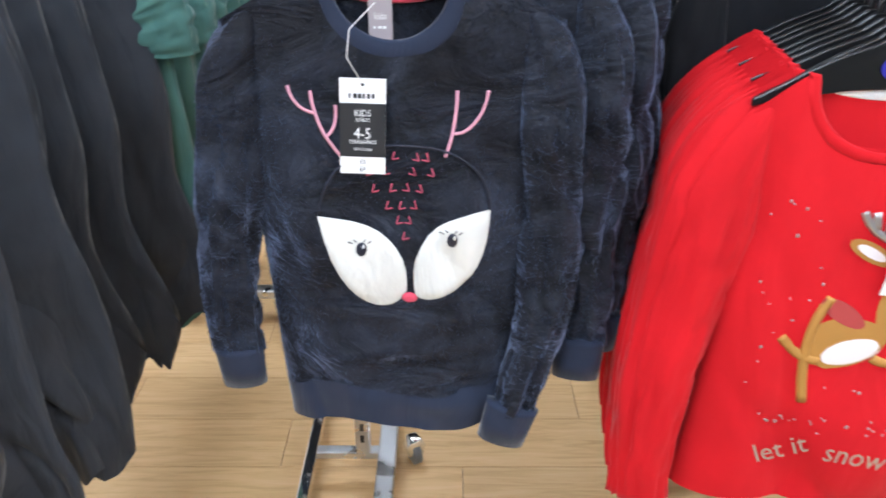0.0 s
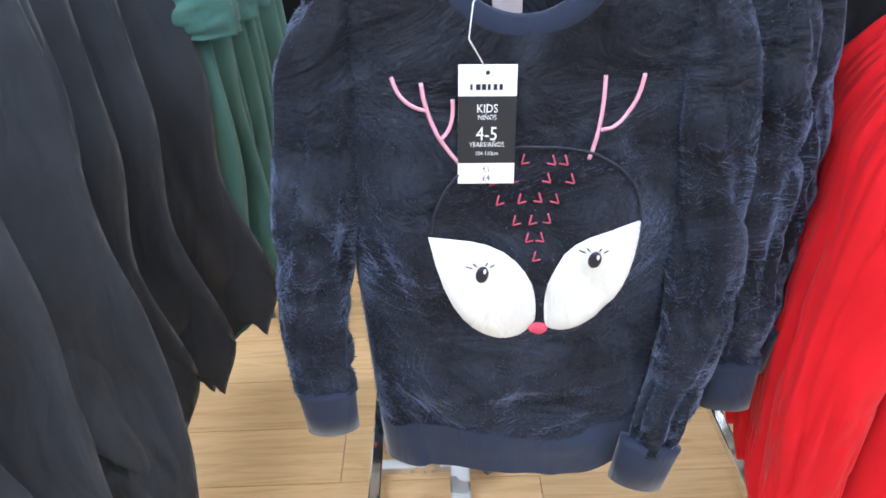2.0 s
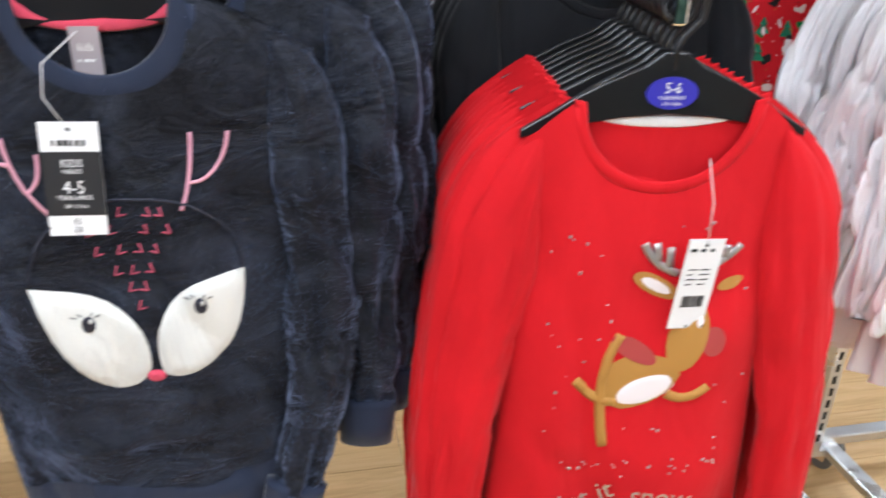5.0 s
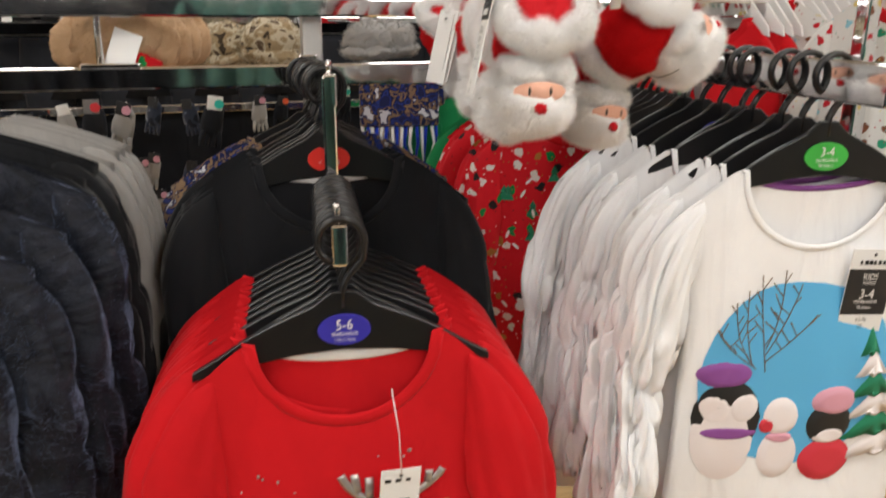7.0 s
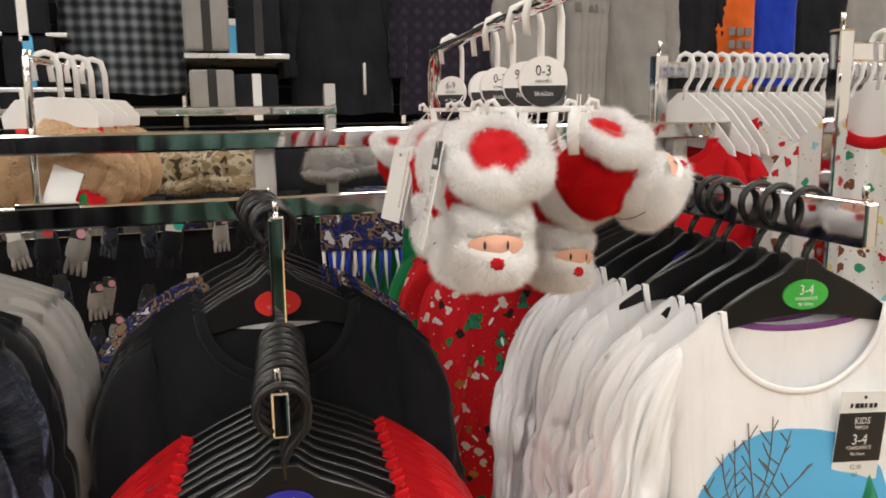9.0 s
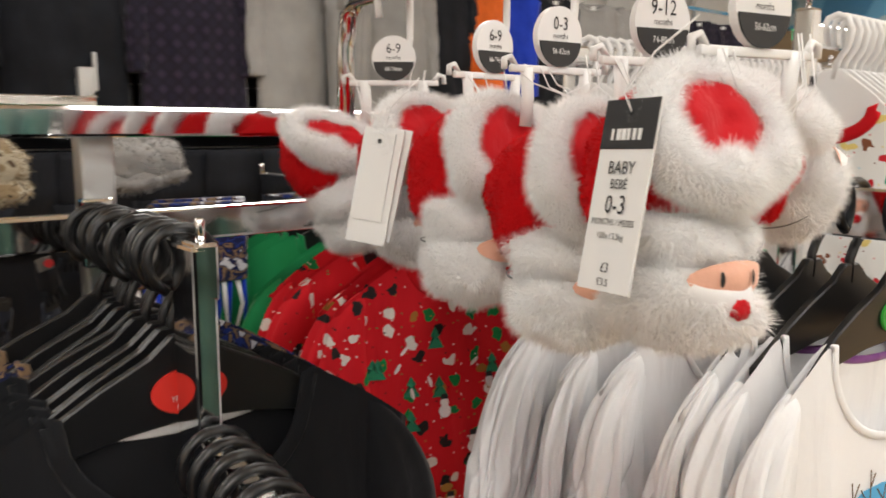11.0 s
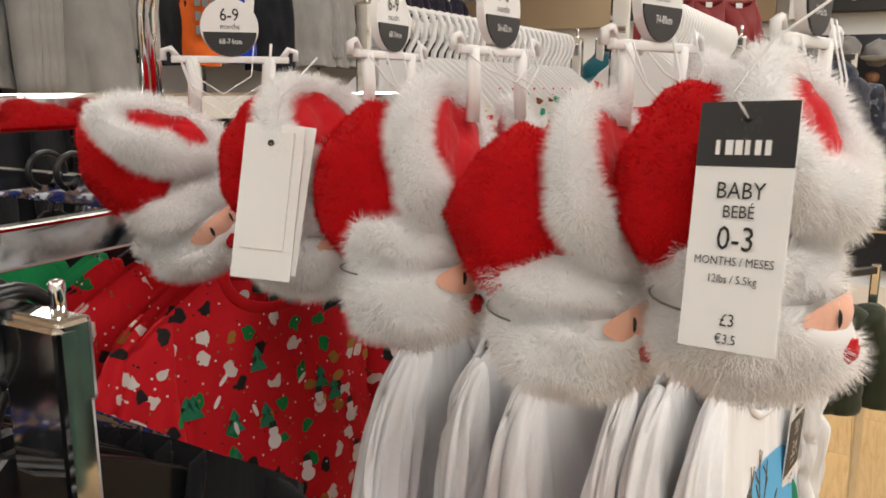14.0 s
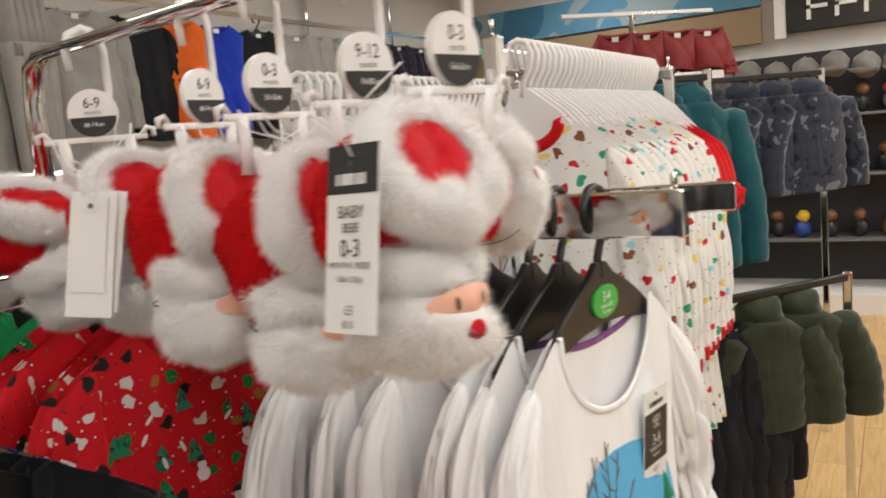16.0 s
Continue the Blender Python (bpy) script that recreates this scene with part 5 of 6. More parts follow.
# ---- raised-size tops for the rest of the shop ----
def simple_top(name, label, group, material, sh=0.24, hem=-0.78, seed=1, sleeves=True, cat="top", length=0.5, m=None, hemW=None, zn=-0.09, depth=0.06):
    t = Top(sh=sh, W=sh * 0.92, hemW=hemW or sh * 0.98, zn=zn, slope=0.06, hem=hem, nr=0.08, nd=0.05, depth=depth, fold=0.012, freq=12, seed=seed)
    g = make_top(name, t, label, cat, group, material, dict(length=length, r0=0.075, r1=0.05, out=0.05, fwd=0.01) if sleeves else None, 0.01, 0, 0, material, m, (24, 16))
    part("neck_label", box(-0.018, -0.012, zn - 0.075, 0.018, -0.010, zn - 0.02, 0.001), CARD_W, g, "small white neck label", smooth=False)
    return g


def trousers(label, group, material, m, seed=1, w=0.2, length=0.95):
    g = thing("trousers", label, "trousers", group, m=m)
    bm = bmesh.new()
    tube(bm, [(0, 0, -0.08), (0, 0, -0.11), (0, 0, -0.2), (0, 0, -0.34)], [(w, 0.03), (w * 1.02, 0.035), (w * 1.08, 0.05), (w * 1.05, 0.055)], 20)
    part("waist", bm, material, g)
    for sx in (-1, 1):
        pts = [(sx * (w * 0.52), 0, -0.28 - k * (length - 0.28) / 8) for k in range(9)]
        part("leg", tube(bmesh.new(), pts, [(w * 0.55 - 0.006 * k, 0.05 - 0.002 * k) for k in range(9)], 14, (0, 1, 0), True, lambda i, a: 0.12 * noise.noise(Vector((math.cos(a) * 2 + seed, math.sin(a) * 2, i * 0.7)))), material, g)
    return g


def row(make, n, a, b, yaw):
    """Copies of one hanging garment along a line from a to b."""
    first = None
    for i in range(n):
        f = i / max(1, n - 1)
        m = pose(a[0] + (b[0] - a[0]) * f, a[1] + (b[1] - a[1]) * f, a[2] + (b[2] - a[2]) * f, 0, 0, yaw + 4 * math.sin(i * 2.3 + a[0]))
        if first is None:
            first = make(m)
        else:
            copy_thing(first, m)
    return first


# ---- back wall display ----
bw = thing("wall_rail", "chrome wall-mounted clothes rail", "rail")
bar("rail", (-2.5, 4.05, 2.42), (6.8, 4.05, 2.42), 0.02, 0.03, bw)
for k in range(9):
    bar("bracket", (-2.4 + 1.15 * k, 4.05, 2.42), (-2.4 + 1.15 * k, 4.5, 2.42), 0.02, 0.03, bw)
bw2 = thing("wall_rail", "lower chrome wall-mounted clothes rail", "rail")
bar("rail", (-2.5, 4.05, 1.52), (6.8, 4.05, 1.52), 0.02, 0.03, bw2)
for k in range(9):
    bar("bracket", (-2.4 + 1.15 * k, 4.05, 1.52), (-2.4 + 1.15 * k, 4.5, 1.52), 0.02, 0.03, bw2)
for k in range(8):
    ps = thing("wall_post", "slotted chrome wall upright", "post", "wall uprights")
    bar("post", (-1.75 + 1.15 * k, 4.46, 0.1), (-1.75 + 1.15 * k, 4.46, 2.9), 0.03, 0.03, ps)
HZ = 2.43
simple_top("overshirt", "grey and black plaid shirt on the wall rail", "wall tops", PLAID_G, 0.24, -0.80, 3, m=pose(0.33, 4.04, 2.5, 0, 0, 0))
zp = simple_top("jacket", "black zipped fleece jacket on the wall rail", "wall tops", DARK, 0.26, -0.83, 4, m=pose(1.28, 4.04, HZ, 0, 0, 0))
part("pocket_zip", box(0.08, -0.10, -0.74, 0.095, -0.075, -0.59, 0.004), STEEL, zp, smooth=False)
simple_top("overshirt", "dark purple plaid shirt on the wall rail", "wall tops", PLAID_P, 0.25, -0.84, 5, m=pose(1.80, 4.0, HZ, 0, 0, 0))
simple_top("hooded_top", "grey marl hooded top on the wall rail", "wall tops", GREY, 0.22, -0.84, 6, m=pose(2.28, 4.0, HZ, 0, 0, 10))
simple_top("hooded_top", "grey marl zipped hooded top on the wall rail", "wall tops", GREY, 0.24, -0.86, 7, m=pose(2.85, 4.0, HZ, 0, 0, -8))
for k in range(5):
    trousers("grey marl jogging trousers on the wall rail", "wall trousers", GREY, pose(2.5 + 0.035 * k, 4.02, HZ, 0, 0, 75), 3 + k, 0.17, 0.88)
simple_top("jacket", "black sports jacket on the wall rail", "wall tops", DARK, 0.27, -0.72, 8, m=pose(3.2, 4.04, HZ, 0, 0, 0))
simple_top("t_shirt", "orange jersey tee with a printed panel", "wall tops", ORANGE, 0.15, -0.72, 9, False, m=pose(3.50, 4.03, HZ, 0, 0, -35), cat="t-shirt")
simple_top("t_shirt", "bright blue jersey tee with a small print", "wall tops", BLUE, 0.17, -0.70, 10, False, m=pose(3.78, 4.03, HZ, 0, 0, -20), cat="t-shirt")
simple_top("t_shirt", "navy jersey tee on the wall rail", "wall tops", DARK, 0.2, -0.74, 11, False, m=pose(4.15, 4.05, HZ, 0, 0, -10), cat="t-shirt")
copy_thing(plain_h, pose(4.15, 4.05, HZ, 0, 0, -10))
pn = thing("printed_panel", "grey block print on an orange tee", "print")
for a in range(3):
    for b in range(3):
        bm = box(3.43 + 0.055 * a, 3.925, 1.86 + 0.07 * b, 3.47 + 0.055 * a, 3.929, 1.905 + 0.07 * b, 0.001)
        part("block", bm, PLASTIC_GREY, pn, smooth=False)
row(lambda m: simple_top("hooded_top", "grey marl hooded top in a wall row", "wall tops", GREY, 0.2, -0.7, 14, m=m), 5, (4.5, 4.04, HZ), (5.2, 4.04, HZ), -20)
row(lambda m: simple_top("jacket", "dark purple jacket in a wall row", "wall tops", PLAID_P, 0.22, -0.7, 15, m=m), 4, (5.4, 4.04, HZ), (6.4, 4.04, HZ), -20)
row(lambda m: simple_top("jacket", "dark jacket in a wall row", "wall tops", DARK, 0.24, -0.75, 16, m=m), 4, (-0.4, 4.04, HZ), (-2.0, 4.04, HZ), 0)
row(lambda m: trousers("dark jogging trousers on the lower wall rail", "low trousers", DARK, m, 5, 0.19, 1.1), 11, (-1.0, 3.98, 1.53), (2.0, 3.98, 1.53), 10)
row(lambda m: trousers("charcoal jogging trousers on the lower wall rail", "low trousers", DARK, m, 6, 0.17, 1.1), 7, (2.2, 3.98, 1.53), (3.4, 3.98, 1.53), 30)
row(lambda m: trousers("black jogging trousers on the lower wall rail", "low trousers", DARK, m, 7, 0.18, 1.1), 9, (3.6, 3.98, 1.53), (6.5, 3.98, 1.53), 20)


def pack(label, material, m, w=0.2, h=0.24, d=0.06, strap=None):
    g = thing("folded_pack", label, "packaged clothes", "wall packs", m=m)
    part("pack_body", box(-w / 2, -d / 2, -h / 2, w / 2, d / 2, h / 2, 0.015), material, g)
    part("card_band", box(-w * 0.1, -d / 2 - 0.003, -h / 2 - 0.002, w * 0.1, -d / 2 + 0.004, h / 2 + 0.002, 0.001), strap or CARD_W, g, smooth=False)
    part("peg", tube(bmesh.new(), [(0, d / 2 - 0.01, h * 0.4), (0, 4.49 - m.translation.y, h * 0.4)], 0.004, 8, (0, 0, 1)), CHROME, g, "thin chrome display peg")
    return g


for k, (x, z, mt, st) in enumerate(((0.65, 2.02, GREY, CARD_B), (0.87, 2.0, DARK, CARD_B), (0.66, 1.70, GREY, CARD_B), (0.85, 1.68, DARK, CARD_W), (-0.32, 2.06, DARK, CARD_W), (-0.06, 2.05, DARK, CARD_W), (-0.3, 1.84, DARK, CARD_W), (-0.05, 1.83, DARK, SKY_B), (-0.3, 1.62, DARK, CARD_W), (-0.08, 1.62, DARK, CARD_W), (-0.55, 2.0, DARK, CARD_W), (-0.55, 1.75, DARK, CARD_W))):
    pack("folded clothes pack with a card band", mt, pose(x, 3.86, z), 0.19, 0.2 if z < 2 else 0.28, 0.06, st)
wallboard = thing("display_board", "dark grey slatted wall display board", "display board")
for k in range(17):
    part("slat", box(-2.6, 4.47, 0.75 + 0.1 * k, 3.1, 4.497, 0.842 + 0.1 * k, 0.003), DARK, wallboard, smooth=False)
prnd = random.Random(77)
for rz, z in enumerate((2.18, 1.90, 1.62)):
    for k in range(9):
        x = -1.75 + 0.135 * k
        pack("small packed clothes with a printed card", (DARK, GREY, DARK, CAMO_GREY)[prnd.randrange(4)], pose(x, 3.9 + prnd.uniform(0, 0.05), z + prnd.uniform(-0.02, 0.02), 0, prnd.uniform(-5, 5), prnd.uniform(-8, 8)), 0.115, 0.19, 0.05, (CARD_W, CARD_B, SKY_B, CARD_W, RED_L)[prnd.randrange(5)])
sk = thing("boxed_socks", "pale blue card box on a wall shelf", "box", m=pose(0.83, 3.88, 1.93))
part("box_body", box(-0.09, -0.03, -0.06, 0.05, 0.03, 0.085, 0.003), SKY_B, sk, smooth=False)
part("lid", box(-0.092, -0.032, 0.06, 0.052, 0.032, 0.088, 0.003), CARD_W, sk, smooth=False)
for k, z in enumerate((1.86, 1.72, 1.93)):
    sh_ = thing("shelf", "chrome-edged narrow display shelf", "shelf", "wall shelves")
    part("board", box(*((0.55, 3.83, 1.845, 1.0, 4.5, 1.87), (-0.7, 3.83, 1.705, 0.1, 4.5, 1.725), (-0.7, 3.83, 1.925, 0.1, 4.5, 1.945))[k], 0.004), STEEL, sh_, smooth=False)

# ---- middle rack: fur hats, gloves and socks beyond the rails ----
mid = thing("garment_rack", "chrome rack of hats and gloves beyond the rails", "rack")
for z in (1.62, 1.28):
    bar("rail", (-1.2, 2.65, z), (0.97, 2.65, z), 0.02, 0.025, mid)
for x in (-1.15, 0.95):
    slotted_post(x, 2.66, 1.7, mid)
    bar("foot", (x, 2.4, 0.105), (x, 2.95, 0.105), 0.05, 0.03, mid, STEEL)
    castor(x, 2.42, mid)
    castor(x, 2.93, mid)
rnd = random.Random(12)
DOTS = [mat("dot_" + n, c, 0.5) for n, c in (("orange", (0.8, 0.12, 0.04)), ("yellow", (0.7, 0.7, 0.02)), ("teal", (0.03, 0.5, 0.42)), ("white", (0.75, 0.75, 0.73)), ("red", (0.6, 0.03, 0.04)))]


def glove(mt, dot, card):
    g = thing("glove_pair", "dark knitted gloves on a small hanger card", "gloves", "hanging gloves")
    bm = ball(0.045, 0.02, 0.08, (0, 0, -0.11), 2, 0.3, 2)
    for f in (-0.03, -0.01, 0.01, 0.03):
        tube(bm, [(f, 0, -0.16), (f * 1.2, 0, -0.2), (f * 1.25, 0, -0.225)], [0.011, 0.010, 0.006], 8)
    part("knit", bm, mt, g)
    part("card", box(-0.03, -0.024, -0.075, 0.03, -0.021, -0.02, 0.002), card, g, smooth=False)
    bm = bmesh.new()
    tube(bm, [(0.015, -0.031, -0.05), (0.015, -0.025, -0.05)], 0.018, 16, (0, 0, 1))
    part("sticker", bm, dot, g, "coloured round sticker", smooth=False)
    return g


gl = [glove((DARK, CAMO_GREY, DARK, GREY)[n % 4], d, c) for n, (d, c) in enumerate( ((DOTS[0], CARD_B), (DOTS[1], CARD_B), (DOTS[2], CARD_W), (DOTS[3], CARD_W), (DOTS[4], PLASTIC_GREY), (CARD_B, CARD_B), (CARD_W, CARD_W), (PINK, CARD_B)))]
seen = set()
for rz in range(6):
    for k in range(21):
        q = rnd.randrange(len(gl)) if rnd.random() < 0.6 else 5
        m = pose(-0.85 + 0.09 * k + rnd.uniform(-0.03, 0.03), 2.5 - 0.06 * (rz % 2) + rnd.uniform(-0.06, 0.06), 1.33 - 0.13 * rz + rnd.uniform(-0.03, 0.03), 0, rnd.uniform(-15, 15), rnd.uniform(-30, 30)) @ Matrix.Scale(0.72, 4)
        if q in seen:
            copy_thing(gl[q], m)
        else:
            gl[q].matrix_basis = m
            seen.add(q)
back = thing("display_board", "dark perforated display board behind gloves", "display board")
part("board", box(-1.2, 2.68, 0.2, 0.97, 2.70, 1.27, 0.002), DARK, back, smooth=False)
for k, (x, y, z, r, mt, lab) in enumerate(((0.60, 2.05, 1.50, 0.075, LEOPARD, "leopard-spotted fake-fur hat"), (0.50, 2.1, 1.49, 0.07, LEOPARD, "leopard-spotted fake-fur hat"), (0.83, 2.05, 1.50, 0.06, GREY, "grey fake-fur hat"), (0.93, 2.2, 1.50, 0.06, GREY, "grey fake-fur hat"))):
    ht = thing("fur_hat", lab + " hanging on the rack beyond", "hat", "fur hats", m=pose(x, y, z))
    part("crown", fluff(ball(r, r, r * 0.75, (0, 0, 0), 3, 0.2, k), 1500, 0.012, 0.0012, k), mt, ht)
    part("brim", fluff(ball(r * 1.08, r * 1.08, r * 0.35, (0, 0, -r * 0.45), 3, 0.2, k + 3), 1200, 0.012, 0.0012, k + 9), mt, ht)
    bm = bmesh.new()
    tube(bm, [(0, 0, r * 0.6), (0, 0.3, r * 0.62), (0, 2.64 - y, r * 0.62)], 0.004, 8, (0, 0, 1))
    part("peg", bm, CHROME, ht, "chrome display peg")
# caramel soft hats on white hangers
arm2 = thing("display_arm", "upright chrome peg carrying soft caramel hats", "")
arm2.parent = rack
bm = bmesh.new()
tube(bm, [(0.278, 1.515, 1.47), (0.282, 1.515, 1.70), (0.284, 1.52, 1.71)], 0.006, 10)
tube(bm, [(0.282, 1.515, 1.70), (0.33, 1.85, 1.70), (0.332, 1.86, 1.715)], 0.005, 10, (0, 0, 1))
part("peg", bm, CHROME, arm2)
part("clip", box(0.25, 1.484, 1.478, 0.34, 1.516, 1.486, 0.002), CHROME, arm2, smooth=False)
for k in range(4):
    g = thing("soft_hat", "caramel fleece baby hat on a white hanger", "hat", "caramel hats", m=pose(0.30 + 0.018 * k, 1.58 + 0.055 * k, 1.70, 0, 0, -6 + 4 * k))
    bm = bmesh.new()
    tube(bm, [(-0.018, 0, -0.03), (-0.02, 0, -0.008), (-0.012, 0, 0.01), (0, 0, 0.013), (0.013, 0, 0.008), (0.018, 0, -0.012), (0.018, 0, -0.06)], [(0.005, 0.003)] * 7, 8)
    part("hook", bm, WHITE_PL, g, "white plastic hook")
    part("hanger_plate", plate([(0.0, -0.055), (0.05, -0.06), (0.072, -0.085), (0.07, -0.105), (-0.07, -0.105), (-0.072, -0.085), (-0.05, -0.06)], -0.003, 0.003, 0.001), WHITE_PL, g, smooth=False)
    part("crown", fluff(ball(0.085, 0.045, 0.075, (0.01, 0, -0.17), 3, 0.25, k), 2500, 0.006, 0.001, k), TAN, g)
    for sx in (-1, 1):
        part("ear_flap", fluff(ball(0.03, 0.026, 0.045, (sx * 0.075, 0, -0.19), 2, 0.2, k + sx), 400, 0.006, 0.001, k), TAN, g)
        part("clip", box(sx * 0.045 - 0.008, -0.006, -0.12, sx * 0.045 + 0.008, 0.006, -0.104, 0.002), RED_L, g, "red hanger clip", smooth=False)
    part("lining", fluff(ball(0.05, 0.03, 0.03, (0.02, -0.02, -0.225), 3, 0.3, k), 600, 0.005, 0.001, k), XMAS_RED, g, "red printed lining")
    if k == 0:
        tg = part("card_tag", box(-0.02, -0.060, -0.075, 0.025, -0.058, 0.0, 0.0005), CARD_W, g, "plain white card tag", smooth=False)
        tg.matrix_basis = pose(0.03, 0, -0.165, 0, 22, 0)
# fringed scarves
for k in range(5):
    g = thing("scarf", "blue and white fringed knitted scarf", "scarf", "fringed scarves", m=pose(0.86 + 0.035 * k, 1.86 + 0.07 * k, 1.425, 0, 0, -8))
    part("knit", box(-0.09, -0.012, -0.11, 0.09, 0.012, 0.0, 0.006), CAMO_BLUE, g)
    bm = bmesh.new()
    bw_ = bmesh.new()
    for q in range(16):
        x = -0.085 + q * 0.0113
        tube(bm if q % 2 else bw_, [(x, 0, -0.105), (x + rnd.uniform(-0.008, 0.008), -0.006, -0.15), (x + rnd.uniform(-0.012, 0.012), -0.004, -0.2)], [0.004, 0.004, 0.002], 6)
    part("fringe", bm, BLUE, g)
    part("fringe", bw_, CARD_W, g)

# ---- baby rack with white hangers ----
brack = thing("garment_rack", "chrome rack of white baby clothes", "rack")
for a, b in (((1.49, 1.19, 1.70), (2.5, 1.17, 1.70)), ((1.40, 1.56, 1.69), (2.4, 1.56, 1.69)), ((1.535, 1.5, 1.462), (1.60, 0.86, 1.462)), ((1.40, 1.5, 1.57), (1.40, 1.58, 1.57))):
    bar("rail", a, b, 0.02, 0.03 if a[2] > 1.5 else 0.045, brack)
for x, y, z in ((1.49, 1.19, 1.735), (1.405, 1.56, 1.72), (2.5, 1.17, 1.72), (2.4, 1.56, 1.72)):
    bar("post", (x, y, 0.1), (x, y, z), 0.028, 0.028, brack)
    pin(x, y, z, 0.025, brack)
bar("foot", (1.42, 1.2, 0.1), (2.5, 1.2, 0.1), 0.04, 0.03, brack, STEEL)
bar("foot", (1.42, 1.56, 0.1), (2.5, 1.56, 0.1), 0.04, 0.03, brack, STEEL)
for x in (1.5, 2.45):
    castor(x, 1.2, brack)
    castor(x, 1.56, brack)


def baby_hanger():
    h = thing("clothes_hanger", "white plastic baby hanger on a chrome rail", "hanger", "white baby hangers")
    bm = bmesh.new()
    tube(bm, [(-0.018, 0, -0.03), (-0.02, 0, -0.005), (-0.012, 0, 0.012), (0, 0, 0.017), (0.013, 0, 0.012), (0.02, 0, -0.006), (0.016, 0, -0.03), (0.004, 0, -0.05), (0, 0, -0.075)], [(0.005, 0.004)] * 9, 8)
    part("hook", bm, WHITE_PL, h)
    part("body", plate([(0.012, -0.06), (0.06, -0.10), (0.115, -0.165), (0.12, -0.185), (0.09, -0.175), (0, -0.165), (-0.09, -0.175), (-0.12, -0.185), (-0.115, -0.165), (-0.06, -0.10), (-0.012, -0.06)], -0.003, 0.003, 0.001), WHITE_PL, h, smooth=False)
    return h


bhg = baby_hanger()
BABY = Top(sh=0.17, W=0.155, hemW=0.19, zn=-0.115, slope=0.07, hem=-0.80, nr=0.06, nd=0.04, depth=0.03, fold=0.008, freq=15, seed=101)
BBS = dict(length=0.40, r0=0.05, r1=0.036, out=0.05, fwd=0.02)
bb = make_top("baby_top", BABY, "white baby top with red trim and festive print", "baby top", "white baby tops", XMAS_WHITE, BBS, 0.010, 0.02, 0, RED, pose(1.56, 1.18, 1.715, 0, 0, -78), (30, 24))
bhg.matrix_basis = pose(1.562, 1.18, 1.715, 0, 0, -78)
vest = None
for i in range(30):
    m = pose(1.585 + 0.026 * i, 1.178, 1.715, 0, 0, -78 + 5 * math.sin(i * 2.1))
    copy_thing(bhg, m)
    if i % 2:
        continue
    if i < 22:
        copy_thing(bb, m)
    elif vest is None:
        vest = simple_top("baby_top", "plain red fleece baby top", "red baby tops", RED, 0.17, -0.5, 103, True, "baby top", 0.16, m, zn=-0.14)
    else:
        copy_thing(vest, m)
vest2 = simple_top("baby_top", "red baby top on a white hanger", "red baby tops", RED, 0.13, -0.5, 104, True, "baby top", 0.25, pose(1.45, 1.56, 1.705, 0, 0, -60), zn=-0.15)
for i in range(30):
    m = pose(1.465 + 0.029 * i, 1.56, 1.705, 0, 0, -68 + 6 * math.sin(i * 1.7))
    copy_thing(bhg, m)
    if i % 2 == 0:
        copy_thing(bb if i > 8 or i == 4 else vest2, m)

# ---- coats and costumes beyond ----
crack = thing("garment_rack", "dark rail rack of padded jackets", "rack")
bar("rail", (2.9, 1.65, 1.72), (3.4, 1.25, 1.72), 0.025, 0.025, crack, BLACK_PL)
bar("rail", (3.8, 1.65, 1.73), (4.45, 0.95, 1.73), 0.025, 0.025, crack, BLACK_PL)
bar("rail", (2.75, 1.25, 1.0), (3.3, 0.8, 1.0), 0.025, 0.025, crack, BLACK_PL)
for x, y, z in ((2.9, 1.65, 1.75), (3.4, 1.25, 1.75), (3.8, 1.65, 1.75), (4.45, 0.95, 1.75), (2.75, 1.25, 1.02), (3.3, 0.8, 1.02)):
    bar("post", (x, y, 0.0), (x, y, z), 0.03, 0.03, crack)


def padded(label, group, material, m, seed=1, sh=0.2, hem=-0.55):
    """A quilted jacket: a body and sleeves swollen between seams, and a hood."""
    g = thing("padded_jacket", label, "jacket", group, m=m)
    n = 36
    pts = [(0, 0, -0.1 + (hem + 0.1) * k / n) for k in range(n + 1)]
    q = [1 + 0.05 * abs(math.sin(math.pi * k / n * 6)) for k in range(n + 1)]
    part("body", tube(bmesh.new(), pts, [(sh * (0.5 + 0.5 * min(1, k / 4)) * q[k], 0.075 * q[k]) for k in range(n + 1)], 24), material, g)
    for sx in (-1, 1):
        p = [(sx * (sh * 0.85 + 0.09 * math.sin(min(1, k / 18) * 1.5)), 0.0, -0.14 + (hem + 0.12) * 0.95 * k / 24) for k in range(25)]
        part("sleeve", tube(bmesh.new(), p, [(0.07 * (1 + 0.06 * abs(math.sin(math.pi * k / 24 * 6))) * (0.6 if k == 0 else 1),) * 2 for k in range(25)], 14), material, g)
    part("hood", ball(sh * 0.6, 0.07, 0.08, (0, 0.02, -0.1), 3, 0.25, seed), material, g)
    return g


row(lambda m: padded("teal padded jacket with a pale hood", "teal jackets", TEAL, m, 1, 0.17, -0.72), 5, (2.93, 1.62, 1.73), (3.33, 1.30, 1.73), -40)
row(lambda m: padded("grey camouflage padded jacket", "camouflage jackets", CAMO_GREY, m, 2, 0.2, -0.55), 6, (3.83, 1.62, 1.74), (4.4, 1.0, 1.74), -40)
row(lambda m: padded("olive green padded jacket", "olive jackets", OLIVE, m, 3, 0.135, -0.46), 2, (3.0, 1.03, 1.02), (3.12, 0.93, 1.02), -50)
row(lambda m: simple_top("hooded_top", "dark navy hooded top below jackets", "dark jackets", DARK, 0.16, -0.7, 33, m=m), 5, (2.78, 1.22, 1.015), (2.95, 1.08, 1.015), -50)
